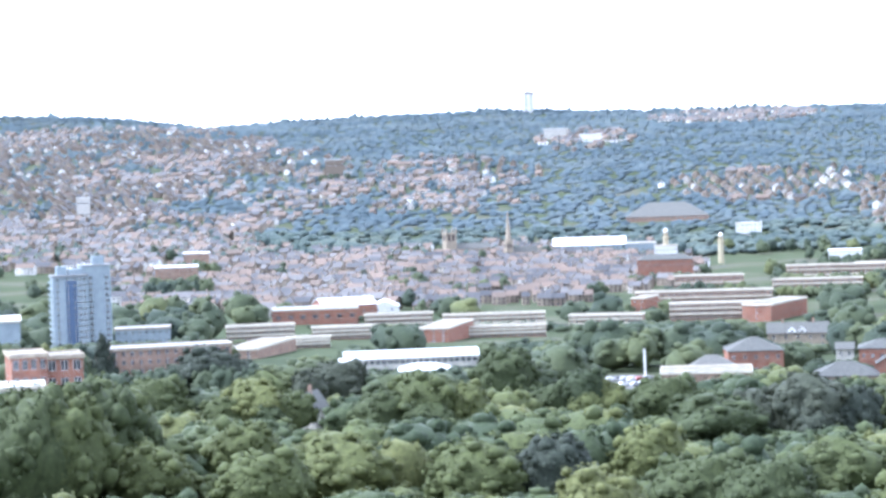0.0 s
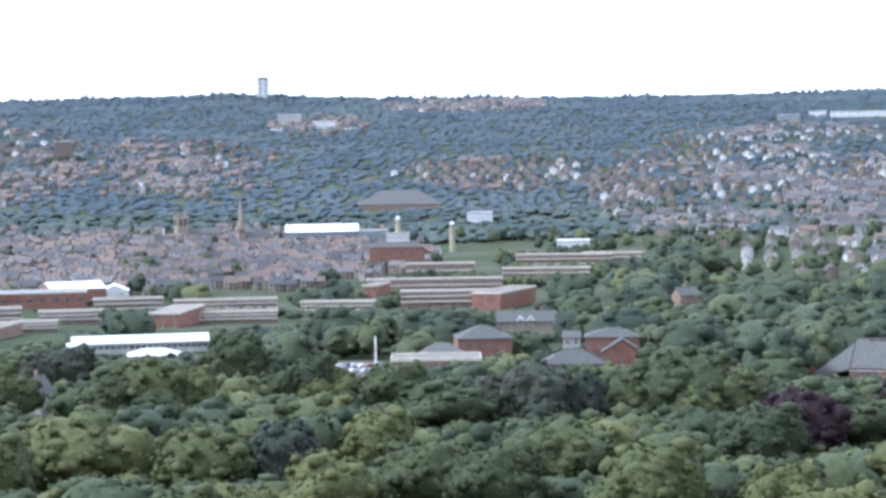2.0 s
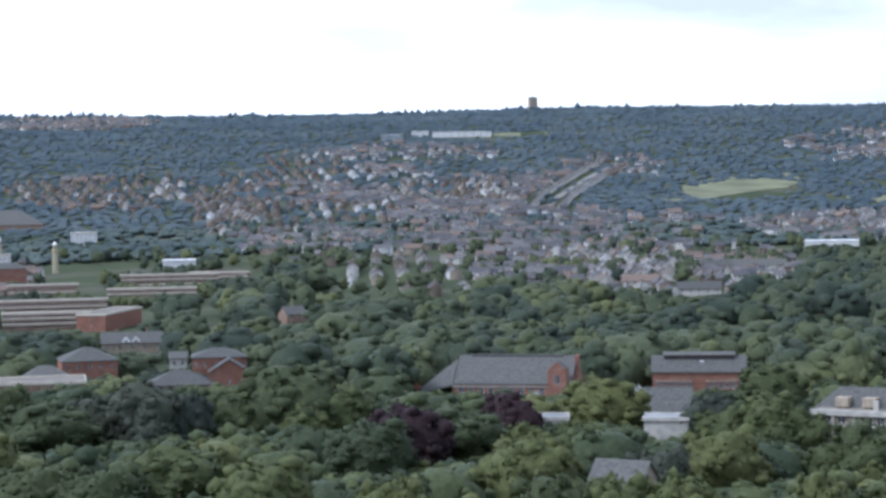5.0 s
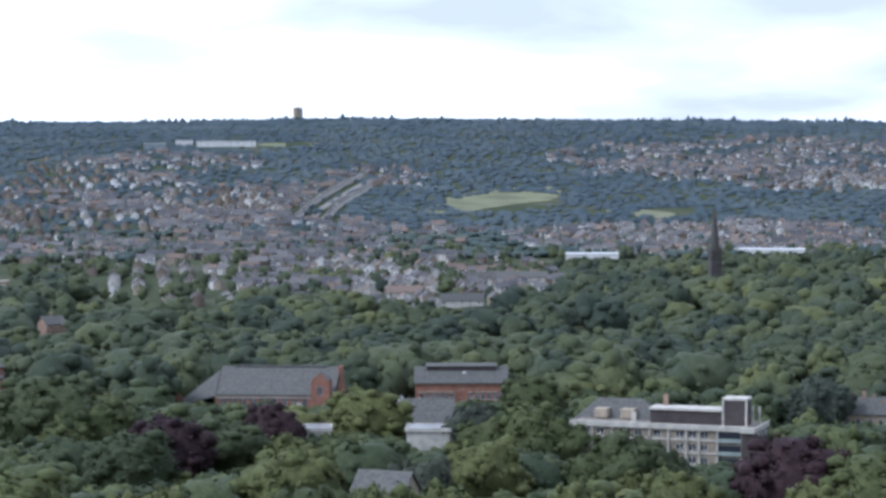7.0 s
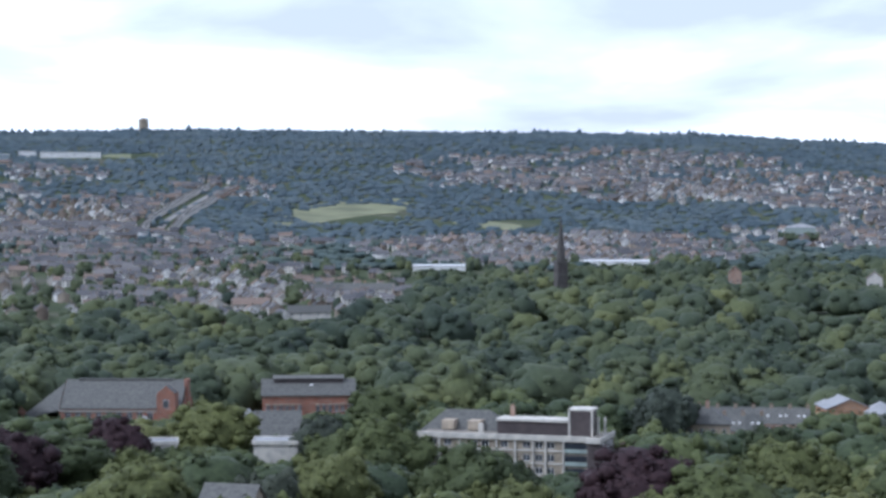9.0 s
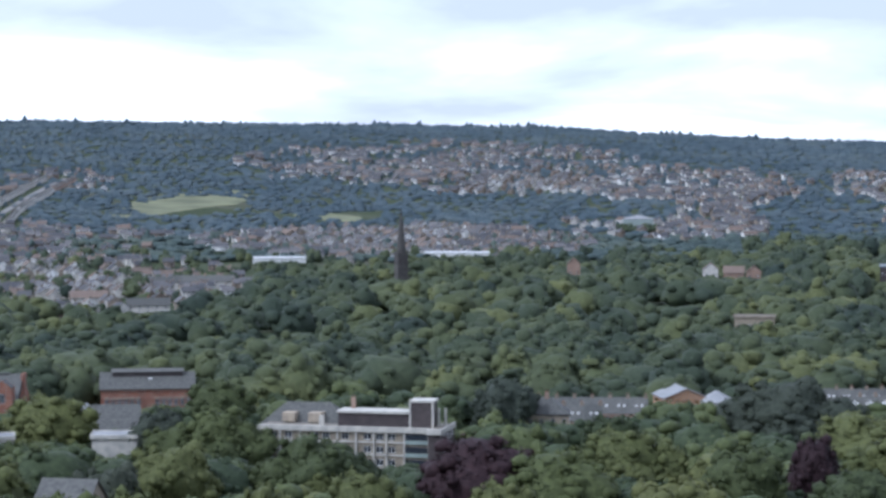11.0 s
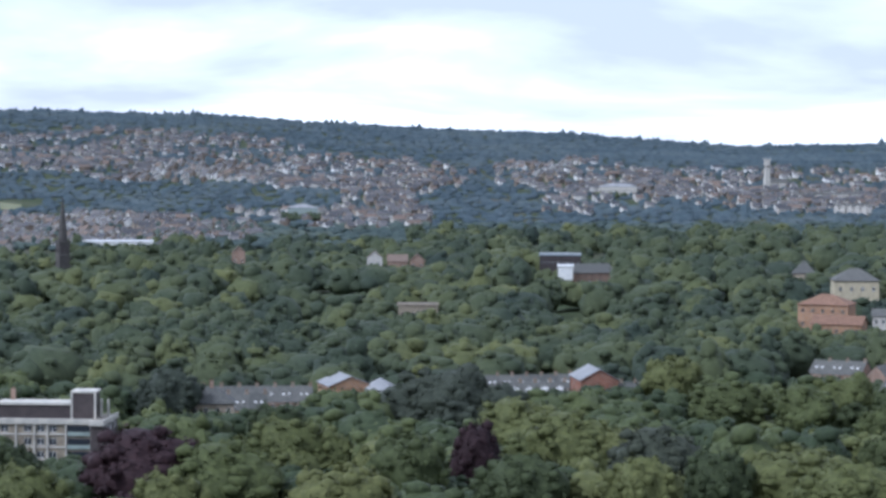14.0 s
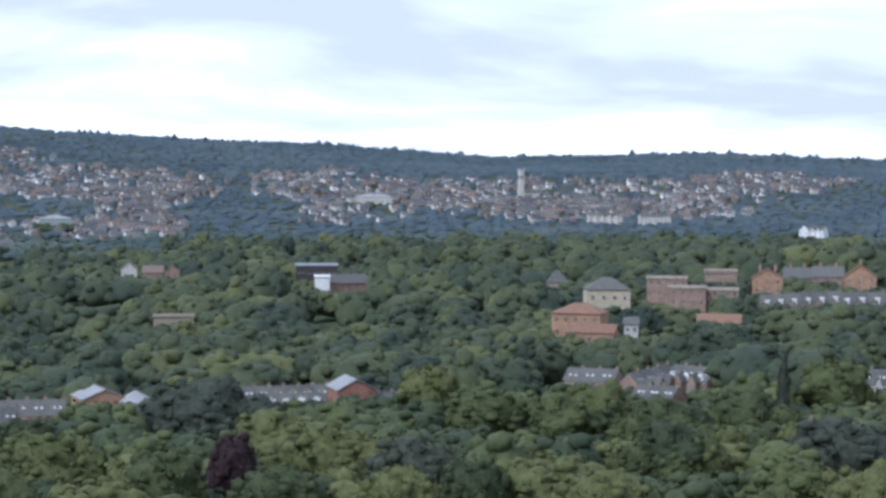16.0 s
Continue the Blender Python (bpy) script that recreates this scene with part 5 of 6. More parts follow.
building("deck_flats", "brown brick deck-access flats with cream balcony fronts", "flats", -20.19, 1170, 41.3, 11, 7.6, rise=0, turn=-8, low=-4.42, wall=BROWN_BRICK, floors=3, bays=14, ww=1.5, wh=1.3, decks=True, group="deck-access flats")
building("deck_flats", "brown brick deck-access flats with cream balcony fronts", "flats", -17.53, 1290, 84.1, 11, 12.5, rise=0, turn=0, low=-3.87, wall=BROWN_BRICK, floors=3, bays=26, ww=1.5, wh=1.3, decks=True, group="deck-access flats")
building("deck_flats", "brown brick deck-access flats with cream balcony fronts", "flats", -17.26, 1200, 50.5, 11, 9.8, rise=0, turn=0, low=-4.45, wall=BROWN_BRICK, floors=3, bays=18, ww=1.5, wh=1.3, decks=True, group="deck-access flats")
building("brick_flats", "red brick end range of flats under a flat roof", "flats", -15.60, 1180, 16.7, 60, 9.7, rise=0, turn=-20, low=-4.53, wall=RED_BRICK, floors=3, bays=1, side_bays=14, group="deck-access flats")
building("deck_flats", "brown brick deck-access flats with cream balcony fronts", "flats", -17.37, 1420, 46.3, 11, 15.3, rise=0, turn=0, low=-3.39, wall=BROWN_BRICK, floors=3, bays=14, ww=1.5, wh=1.3, decks=True, group="deck-access flats")
building("deck_flats", "brown brick deck-access flats with cream balcony fronts", "flats", -14.45, 1400, 59.0, 11, 10.4, rise=0, turn=0, low=-3.52, wall=BROWN_BRICK, floors=3, bays=16, ww=1.5, wh=1.3, decks=True, group="deck-access flats")
building("deck_flats", "brown brick deck-access flats with cream balcony fronts", "flats", -13.95, 1560, 72.1, 11, 11.2, rise=0, turn=0, low=-3.19, wall=BROWN_BRICK, floors=3, bays=18, ww=1.5, wh=1.3, decks=True, group="deck-access flats")
building("deck_flats", "brown brick deck-access flats with cream balcony fronts", "flats", -12.60, 1580, 45.1, 11, 10.0, rise=0, turn=-10, low=-3.11, wall=BROWN_BRICK, floors=3, bays=12, ww=1.5, wh=1.3, decks=True, group="deck-access flats")
building("brick_flats", "red brick range of flats with a cream roof edge", "flats", -19.13, 1260, 8.6, 30, 12.3, rise=0, turn=-16, low=-4.08, wall=RED_BRICK, floors=3, bays=2, side_bays=8, group="deck-access flats")
# sheds, halls and houses between flats and trees
building("sports_hall", "long hall with a bright white sheet roof and glazed side", "sports hall", -25.63, 800, 51.1, 14, 7.3, rise=2.2, turn=2, low=-5.49, roof="gable", wall=CONCRETE, top=ROOF_WHITE, floors=2, bays=22, ww=1.8, wh=1.6, z0=1.0)
building("white_annexe", "low white-roofed annexe of the sports hall", "annexe", -27.37, 770, 6.1, 10, 6.7, rise=2.0, turn=0, low=-5.44, roof="gable", wall=WHITE, top=ROOF_WHITE, floors=1, bays=3)
building("white_annexe", "low white-roofed annexe of the sports hall", "annexe", -25.26, 765, 18.7, 12, 4.5, rise=2.0, turn=0, low=-5.59, roof="hip", wall=WHITE, top=ROOF_WHITE, floors=1, bays=8)
building("brick_shed", "large orange-red brick shed with a pale roof", "warehouse", -28.22, 1250, 50.9, 30, 9.2, rise=0, turn=0, low=-4.21, wall=RED_BRICK, top=ROOF_GREY, floors=1, bays=7, ww=3.0, wh=2.2)
building("white_shed", "big white-roofed shed with a gable front", "warehouse", -27.41, 1300, 33.6, 34, 8.6, rise=3.5, turn=12, low=-3.97, roof="gable", wall=RED_BRICK, top=ROOF_WHITE, floors=1, bays=6)
building("white_shed", "white gabled shed beside the terraces", "warehouse", -26.30, 1340, 18.2, 22, 4.3, rise=3.5, turn=0, low=-3.90, roof="front", wall=WHITE, top=ROOF_WHITE, floors=1, bays=2)
mast(-19.19, 640, 16.9, -5.94)
building("day_centre", "low building with a brownish felt roof", "community hall", -17.52, 640, 27.0, 18, 10.3, rise=0, turn=0, low=-6.00, wall=BROWN_BRICK, top=ROOF_FLAT, fascia=CREAM, floors=1, bays=9)
building("hipped_hall", "small hall with a dark grey hipped roof", "hall", -17.36, 680, 17.6, 14, 7.6, rise=4.5, turn=0, low=-5.81, roof="hip", wall=BROWN_BRICK, top=SLATE_B, floors=1, bays=6)
building("brick_house", "square red brick block with a grey hipped roof", "house", -16.23, 740, 19.1, 17, 10.3, rise=4.0, turn=6, low=-5.74, roof="hip", wall=RED_BRICK, floors=2, bays=5, z0=1.5, group="hipped brick houses")
building("brick_house", "red brick block with a dark hipped roof", "house", -12.66, 720, 18.4, 14, 11.5, rise=2.6, turn=0, low=-5.67, roof="hip", wall=RED_BRICK, floors=2, bays=6, z0=1.5, group="hipped brick houses")
building("gabled_porch", "gabled grey-roofed porch of the brick block", "porch", -12.39, 700, 13.3, 9, 7.5, rise=4.2, turn=0, low=-6.01, roof="front", wall=RED_BRICK, floors=1, bays=3)
building("low_hall", "low hall with a dark grey hipped roof", "hall", -13.75, 690, 20.6, 16, 4.7, rise=4.0, turn=0, low=-6.16, roof="hip", wall=BROWN_BRICK, floors=1, bays=6)
villa_house = building("stone_villa", "stone villa with two white dormers in a slate roof", "house", -15.01, 900, 25.7, 12, 7.2, rise=4.0, turn=0, low=-5.10, roof="gable", wall=STONE, floors=2, bays=5, chim=2)
for _x in (-2.6, 1.7):
    dormer = part("dormer", walls(3.6, 4.4, 8.0, 2.0, "front", base=6.6), WHITE, villa_house, "white-painted dormer gable")
    dormer.matrix_basis = pose(_x, -3.6, 0)
    window(dormer, 0, -2.2, 7.2, 1.2, 1.1, 0)
building("yard_wall_house", "pale rendered house end beside a yard", "house", -13.77, 780, 6.4, 9, 7.4, rise=2.0, turn=0, low=-5.57, roof="gable", wall=RENDER, floors=2, bays=2)
building("slate_house", "grey slate-roofed house among trees", "house", -10.63, 1126, 12.2, 10, 5.9, rise=4.0, turn=30, low=-4.43, roof="gable", wall=BROWN_BRICK, floors=2, bays=2, chim=1)
building("stone_cottage", "small pale stone house with a steep gable", "house", -28.45, 600, 7.0, 11, 5.6, rise=4.6, turn=-22, low=-7.15, roof="front", wall=CONCRETE, floors=1, bays=2, chim=1)
# churches, mosque and works in the valley
church_spire("church", "square-towered sandstone church with a slate nave", -24.45, 1950, 10.5, 22, 0, STONE, SLATE_B, None, 34.0)
church_spire("church", "sandstone church with a slim pointed spire", -22.83, 1900, 6.5, 17, 30, STONE, STONE, -2.69, 24.0)
building("long_works", "long works with a white roof over grey walls", "factory", -20.60, 2000, 69.0, 30, 9.1, rise=6.5, turn=0, low=-2.40, roof="gable", wall=PALE_CLAD, top=ROOF_WHITE, floors=2, bays=14, ww=2.4, wh=2.0)
building("blue_works", "low works with a pale blue-grey roof", "factory", -19.20, 1960, 28.2, 26, 11.8, rise=0, turn=0, low=-2.49, wall=PALE_CLAD, top=ROOF_GREY, floors=1, bays=6)
minaret(-18.51, 1850, 29.8, YELLOW_STONE, "slim yellow-stone minaret with a white cap")
minaret(-17.02, 1800, 26.4, YELLOW_STONE, "slim yellow-stone minaret with a white cap")
building("white_hall", "white-walled hall at the foot of the minaret", "hall", -18.52, 1840, 20.0, 16, 15.4, rise=0, turn=0, low=-2.56, wall=WHITE, floors=2, bays=6)
building("brick_school", "long red brick school with tall windows", "school", -18.55, 1640, 43.2, 16, 17.0, rise=4, turn=0, low=-3.09, roof="hip", wall=RED_BRICK, floors=2, bays=14)
building("big_roof_hall", "great dark-roofed hall on the slope", "hall", -18.45, 2350, 92.0, 50, 3.4, rise=15, turn=0, low=-1.93, roof="hip", wall=BROWN_BRICK, top=SLATE_B, floors=1, bays=12)
building("white_villa", "white block of flats on the slope", "flats", -16.25, 2138, 26.1, 16, 12.7, rise=0, turn=0, low=-2.10, wall=WHITE, top=ROOF_WHITE, floors=3, bays=6)
building("white_shed", "white-roofed shed with brick walls", "warehouse", -31.96, 1500, 30.6, 24, 23.6, rise=0, turn=0, low=-2.72, wall=BROWN_BRICK, top=ROOF_WHITE, fascia=WHITE, floors=1, bays=6)
building("white_shed", "white-roofed shed with brick walls", "warehouse", -31.40, 1750, 21.4, 20, 19.4, rise=0, turn=0, low=-2.31, wall=BROWN_BRICK, top=ROOF_WHITE, fascia=WHITE, floors=1, bays=4)
building("white_shed", "white flat-topped warehouse shed", "warehouse", -13.69, 1700, 26.3, 20, 13.4, rise=0, turn=0, low=-2.73, wall=WHITE, top=ROOF_WHITE, fascia=WHITE, floors=1, bays=4)
# halls and apartment block among the near trees
brick_hall(-4.42, 620, -6.41)
brick_works(0.54, 640, -6.40)
building("slate_workshop", "low workshop with a broad grey slate roof", "workshop", -0.31, 560, 12.2, 16, 5.4, rise=6.0, turn=0, low=-6.99, roof="gable", wall=BROWN_BRICK, floors=1, bays=4)
building("white_workshop", "white-rendered workshop under a pale flat roof", "workshop", -0.33, 500, 10.6, 9, 9.2, rise=0, turn=-4, low=-7.72, wall=CONCRETE, top=ROOF_GREY, fascia=CONCRETE, floors=1, bays=0, side_bays=0)
building("pale_workshop", "pale rendered flat-roofed workshop end", "workshop", -3.46, 500, 6.8, 8, 9.4, rise=0, turn=0, low=-7.25, wall=CONCRETE, top=ROOF_GREY, fascia=CONCRETE, floors=1, bays=3)
building("hipped_lodge", "small lodge with a pale hipped roof", "lodge", -1.11, 590, 5.6, 9, 6.1, rise=3.5, turn=0, low=-6.55, roof="hip", wall=STONE, top=ROOF_GREY, floors=1, bays=2)
building("slate_lodge", "small lodge with a pale grey slate roof", "lodge", -1.56, 345, 8.9, 8, 12.9, rise=3.2, turn=-22, low=-8.71, roof="gable", wall=STONE, top=SLATE_B, floors=1, bays=3)
apartment_block(6.69, 490, -8.07)
building("villa", "stone villa with a slate roof and dormers", "house", 11.52, 560, 11.9, 10, 8.8, rise=3.6, turn=0, low=-6.51, roof="hip", wall=STONE, floors=2, bays=4, chim=1)
building("vent_house", "flat roof with two white vents", "annexe", 2.83, 600, 4.9, 6, 7.1, rise=0, turn=0, low=-6.59, wall=WHITE, floors=0, bays=0, side_bays=0, top=ROOF_WHITE, fascia=WHITE)
# terraces and workshops in the woods
row_of_houses(10.87, 600, 14.29, 600, 7, BROWN_BRICK, SLATE_B, "slate-roofed brick terraced house with skylights", h=5.2, rise=4.2, low=-6.73)
row_of_houses(11.03, 575, 13.05, 575, 4, BROWN_BRICK, SLATE_B, "slate-roofed brick terraced house with skylights", h=5.2, rise=4.2, low=-6.88)
building("brick_workshop", "brick workshop with a shallow pale roof", "workshop", 15.19, 600, 12.9, 14, 10.2, rise=2.6, turn=14, low=-6.32, roof="front", wall=ORANGE_BRICK, top=ROOF_GREY, floors=1, bays=3)
building("grey_workshop", "grey-roofed rendered workshop building", "workshop", 16.16, 595, 8.1, 12, 9.3, rise=2.6, turn=0, low=-6.32, roof="hip", wall=RENDER, top=ROOF_GREY, floors=1, bays=3)
row_of_houses(19.05, 640, 21.46, 640, 6, BROWN_BRICK, SLATE_B, "slate-roofed brick terraced house with skylights", h=5.2, rise=4.0, low=-6.17)
row_of_houses(19.67, 620, 21.31, 620, 4, BROWN_BRICK, SLATE_B, "brick terraced house with a white-painted dormer", h=5.2, rise=3.6, dormers=True, low=-6.35)
building("brick_workshop", "brick workshop with a pale gabled roof", "workshop", 22.06, 615, 11.2, 16, 10.4, rise=3.0, turn=12, low=-6.12, roof="front", wall=RED_BRICK, top=ROOF_GREY, floors=1, bays=3)
row_of_houses(22.47, 612, 24.01, 612, 4, BROWN_BRICK, SLATE_B, "brick terraced house with a white-painted dormer", h=5.2, rise=3.6, dormers=True, low=-6.16)
row_of_houses(28.05, 668, 29.45, 660, 3, BROWN_BRICK, SLATE_B, "slate-roofed brick terraced house with skylights", h=5.2, rise=4.0, low=-5.78)
row_of_houses(29.70, 640, 30.80, 668, 4, BROWN_BRICK, SLATE_B, "brick terraced house with a white-painted dormer", h=5.4, rise=4.4, gables=True, low=-5.98)
row_of_houses(30.95, 664, 32.10, 652, 3, BROWN_BRICK, SLATE_B, "brick terraced house with a white-painted dormer", h=5.4, rise=4.4, gables=True, dormers=True, low=-5.86)
row_of_houses(30.00, 622, 31.10, 614, 3, BROWN_BRICK, SLATE_B, "slate-roofed brick terraced house with skylights", h=4.6, rise=3.6, low=-6.30)
row_of_houses(35.93, 640, 37.13, 640, 3, RENDER, SLATE_B, "white-rendered gabled house in a row", h=5.6, rise=4.4, gables=True, low=-5.74)
row_of_houses(32.30, 530, 34.74, 530, 6, BROWN_BRICK, SLATE_B, "slate-roofed brick terraced house with skylights", h=4.6, rise=3.2, low=-6.70)
# houses on the rise beyond the woods
building("modern_school", "modern building with grey roof, white box and brick gable", "school", 21.10, 1180, 23.1, 20, 18.1, rise=0, turn=0, low=-2.89, wall=DARK_CLAD, top=ROOF_GREY, fascia=PALE_CLAD, floors=2, bays=8)
building("white_box", "white rendered flat-roofed stair box", "annexe", 21.25, 1120, 8.0, 12, 14.7, rise=0, turn=0, low=-3.01, wall=WHITE, top=ROOF_WHITE, fascia=WHITE, floors=0, bays=0, side_bays=0)
building("brick_gable_hall", "hall with a grey roof and brick gable", "hall", 21.86, 1140, 25.0, 16, 9.5, rise=4.5, turn=28, low=-3.27, roof="gable", wall=BROWN_BRICK, top=SLATE_B, floors=1, bays=4)
building("flat_roofed_house", "flat-roofed tan house in the woods", "house", 17.19, 880, 16.7, 10, 16.1, rise=0, turn=0, low=-4.06, wall=TAN, fascia=TAN, floors=2, bays=4)
building("cream_villa", "cream-rendered villa with a slate hipped roof", "house", 29.09, 830, 17.1, 13, 21.1, rise=4.2, turn=8, low=-3.65, roof="hip", wall=YELLOW_STONE, floors=3, bays=4, ww=1.2, wh=1.6)
building("orange_flats", "orange brick flats under a shallow tiled roof", "flats", 28.36, 760, 18.0, 14, 19.1, rise=3.2, turn=-12, low=-4.35, roof="hip", wall=ORANGE_BRICK, top=TILE_B, floors=4, frame_mat=CREAM, bays=5)
building("orange_annexe", "lower orange brick wing with a tiled roof", "flats", 28.70, 735, 17.4, 10, 14.4, rise=2.6, turn=-12, low=-4.54, roof="gable", wall=ORANGE_BRICK, top=TILE_B, floors=3, frame_mat=CREAM, bays=5)
building("white_house", "white-rendered gabled house end", "house", 29.77, 770, 5.2, 8, 13.0, rise=2.2, turn=0, low=-4.46, roof="gable", wall=RENDER, floors=3, bays=2)
building("brick_flats", "pinkish brick block of flats with a cream roof edge", "flats", 30.73, 900, 17.1, 12, 18.6, rise=0, turn=0, low=-3.42, wall=BROWN_BRICK, fascia=STONE, floors=4, bays=5, group="brick flats on the rise")
building("brick_flats", "pinkish brick block of flats with a cream roof edge", "flats", 31.29, 870, 14.9, 12, 16.4, rise=0, turn=0, low=-3.62, wall=BROWN_BRICK, fascia=STONE, floors=4, bays=4, group="brick flats on the rise")
building("brick_flats", "pinkish brick block of flats with a cream roof edge", "flats", 32.22, 880, 13.9, 12, 13.8, rise=0, turn=0, low=-3.28, wall=BROWN_BRICK, fascia=STONE, floors=4, bays=5, group="brick flats on the rise")
building("brick_flats", "grey-brown brick block of flats", "flats", 32.20, 990, 15.1, 12, 14.5, rise=0, turn=0, low=-2.91, wall=BROWN_BRICK, fascia=STONE, floors=4, bays=5, group="brick flats on the rise")
building("gabled_villa", "orange brick villa with a tiled gabled roof", "house", 33.46, 960, 13.8, 12, 11.8, rise=4.0, turn=0, low=-3.20, roof="front", wall=ORANGE_BRICK, top=TILE_B, floors=3, bays=3, chim=2)
building("gabled_villa", "brown brick villa with a steep slate roof", "house", 34.26, 990, 12.6, 12, 9.3, rise=4.5, turn=0, low=-2.76, roof="gable", wall=BROWN_BRICK, floors=3, bays=3, chim=2)
building("gabled_villa", "brown brick villa with a steep slate roof", "house", 35.08, 990, 14.0, 12, 9.1, rise=4.5, turn=0, low=-2.79, roof="gable", wall=BROWN_BRICK, floors=3, bays=3, chim=2)
building("gabled_villa", "orange brick villa with a red tiled gabled roof", "house", 35.94, 960, 14.1, 12, 10.0, rise=5.5, turn=0, low=-2.98, roof="front", wall=ORANGE_BRICK, top=TILE_B, floors=3, bays=3, chim=1)
row_of_houses(33.26, 860, 35.45, 860, 6, SOOT_STONE, SLATE_B, "stone terraced house with a steep front gable and dormer", h=7.5, rise=4.6, gables=True, dormers=True, low=-3.56)
row_of_houses(35.38, 850, 37.39, 850, 5, SOOT_STONE, SLATE_B, "stone terraced house with a steep front gable and dormer", h=7.5, rise=4.6, gables=True, dormers=True, low=-3.46)
building("brick_ruin_house", "pale pinkish house roofs among trees", "house", 32.16, 800, 16.3, 9, 8.6, rise=3.0, turn=0, low=-4.07, roof="gable", wall=RENDER, top=TILE_B, floors=2, bays=4)
building("slate_pyramid_house", "house with a steep slate pyramid roof", "house", 27.73, 1000, 10.1, 10, 13.0, rise=5.5, turn=0, low=-2.96, roof="hip", wall=STONE, floors=2, bays=2)
building("suburban_house", "house with brown tiled gable among trees", "house", 12.25, 1350, 8.5, 9, 22.1, rise=4, turn=0, low=-2.71, roof="front", wall=BROWN_BRICK, top=TILE, floors=2, bays=2, group="houses beyond the woods")
building("suburban_house", "white-gabled tile-roofed house among trees", "house", 15.99, 1350, 10.0, 9, 15.1, rise=4, turn=0, low=-2.83, roof="front", wall=RENDER, top=TILE, floors=2, bays=2, group="houses beyond the woods")
building("suburban_house", "pale house with a tiled roof among trees", "house", 16.62, 1350, 13.0, 9, 12.2, rise=4, turn=0, low=-2.88, roof="gable", wall=BROWN_BRICK, top=TILE, floors=2, bays=2, group="houses beyond the woods")
building("suburban_house", "brown brick tile-roofed house among trees", "house", 17.16, 1350, 9.5, 9, 12.2, rise=4, turn=0, low=-2.90, roof="front", wall=BROWN_BRICK, top=TILE, floors=2, bays=2, group="houses beyond the woods")
building("suburban_house", "brown-tiled house beyond the wood", "house", -1.01, 1370, 23.8, 12, 6.0, rise=4, turn=0, low=-3.58, roof="gable", wall=RENDER, top=TILE, floors=2, bays=5, chim=1, group="houses beyond the woods")
building("suburban_house", "slate-roofed house beyond the wood", "house", 0.57, 1270, 25.9, 12, 5.9, rise=4, turn=0, low=-3.80, roof="gable", wall=RENDER, top=SLATE_B, floors=2, bays=5, chim=1, group="houses beyond the woods")
building("suburban_house", "slate-roofed house beyond the wood", "house", 1.08, 1566, 21.3, 12, 6.0, rise=4, turn=0, low=-3.22, roof="gable", wall=RENDER, top=SLATE_B, floors=2, bays=5, chim=1, group="houses beyond the woods")
building("suburban_house", "slate-roofed house beyond the wood", "house", 2.11, 1578, 45.0, 12, 6.0, rise=4, turn=0, low=-3.19, roof="gable", wall=RENDER, top=SLATE_B, floors=2, bays=5, chim=1, group="houses beyond the woods")
# spire, far towers and long white sheds
church_spire("church", "soot-dark stone church with a tall steep spire", 7.50, 1600, 8.5, 24, 37, DARK_STONE, DARK_STONE, -2.95, 22.0)
twin_slab(-22.14, 4480, 26, 40.7, "white far tower block on the ridge")
octagon_tower(-3.92, 4480, 11, 31.6, TAN, "dark round-topped water tower on the ridge", "water_tower", 0)
building("far_school", "white-fronted school block on the hillside beyond the town", "school", -7.03, 3702, 30.2, 16, 9.0, rise=0, turn=0, low=0.63, wall=WHITE, top=ROOF_WHITE, fascia=WHITE, floors=2, bays=8, ww=1.8, wh=1.4)
building("far_school", "long white school range on the hillside beyond the town", "school", -5.88, 3678, 103.9, 16, 8.9, rise=0, turn=0, low=0.65, wall=WHITE, top=ROOF_WHITE, fascia=WHITE, floors=2, bays=8, ww=1.8, wh=1.4)
building("far_school", "grey and white school block on the hillside beyond the town", "school", -7.81, 3630, 38.5, 14, 8.7, rise=0, turn=0, low=0.58, wall=PALE_CLAD, top=ROOF_GREY, fascia=WHITE, floors=2, bays=8, ww=1.8, wh=1.4)
building("far_warehouse", "white flat-roofed shed beyond the town", "warehouse", 4.15, 1900, 48.0, 22, 5.5, rise=0, turn=0, low=-2.44, wall=WHITE, top=ROOF_WHITE, fascia=WHITE, floors=0, bays=0, ww=1.8, wh=1.4)
building("far_warehouse", "long white flat-roofed shed beyond the town", "warehouse", 9.04, 1900, 58.9, 26, 9.9, rise=0, turn=0, low=-2.27, wall=WHITE, top=ROOF_WHITE, fascia=WHITE, floors=0, bays=0, ww=1.8, wh=1.4)
building("far_hall", "grey-green hall with a hipped grey roof beyond the town", "hall", 14.01, 2350, 34.0, 30, 13.0, rise=4, turn=0, low=-1.38, roof="hip", wall=GREEN_PANEL, top=ROOF_GREY, fascia=WHITE, floors=0, bays=0, ww=1.8, wh=1.4)
building("far_hall", "long pale hall beyond the town", "hall", 22.66, 2750, 50.0, 24, 11.0, rise=4, turn=0, low=-0.80, roof="hip", wall=CONCRETE, top=ROOF_GREY, fascia=WHITE, floors=1, bays=10, ww=1.8, wh=1.4)
building("far_flats", "far block of pale flats beyond the town", "flats", -21.44, 3700, 41.2, 18, 17.6, rise=0, turn=0, low=0.62, wall=RENDER, top=ROOF_GREY, fascia=WHITE, floors=2, bays=8, ww=1.8, wh=1.4)
building("far_flats", "far block of white flats beyond the town", "flats", -20.48, 3600, 39.1, 18, 12.4, rise=0, turn=0, low=0.24, wall=WHITE, top=ROOF_WHITE, fascia=WHITE, floors=2, bays=8, ww=1.8, wh=1.4)
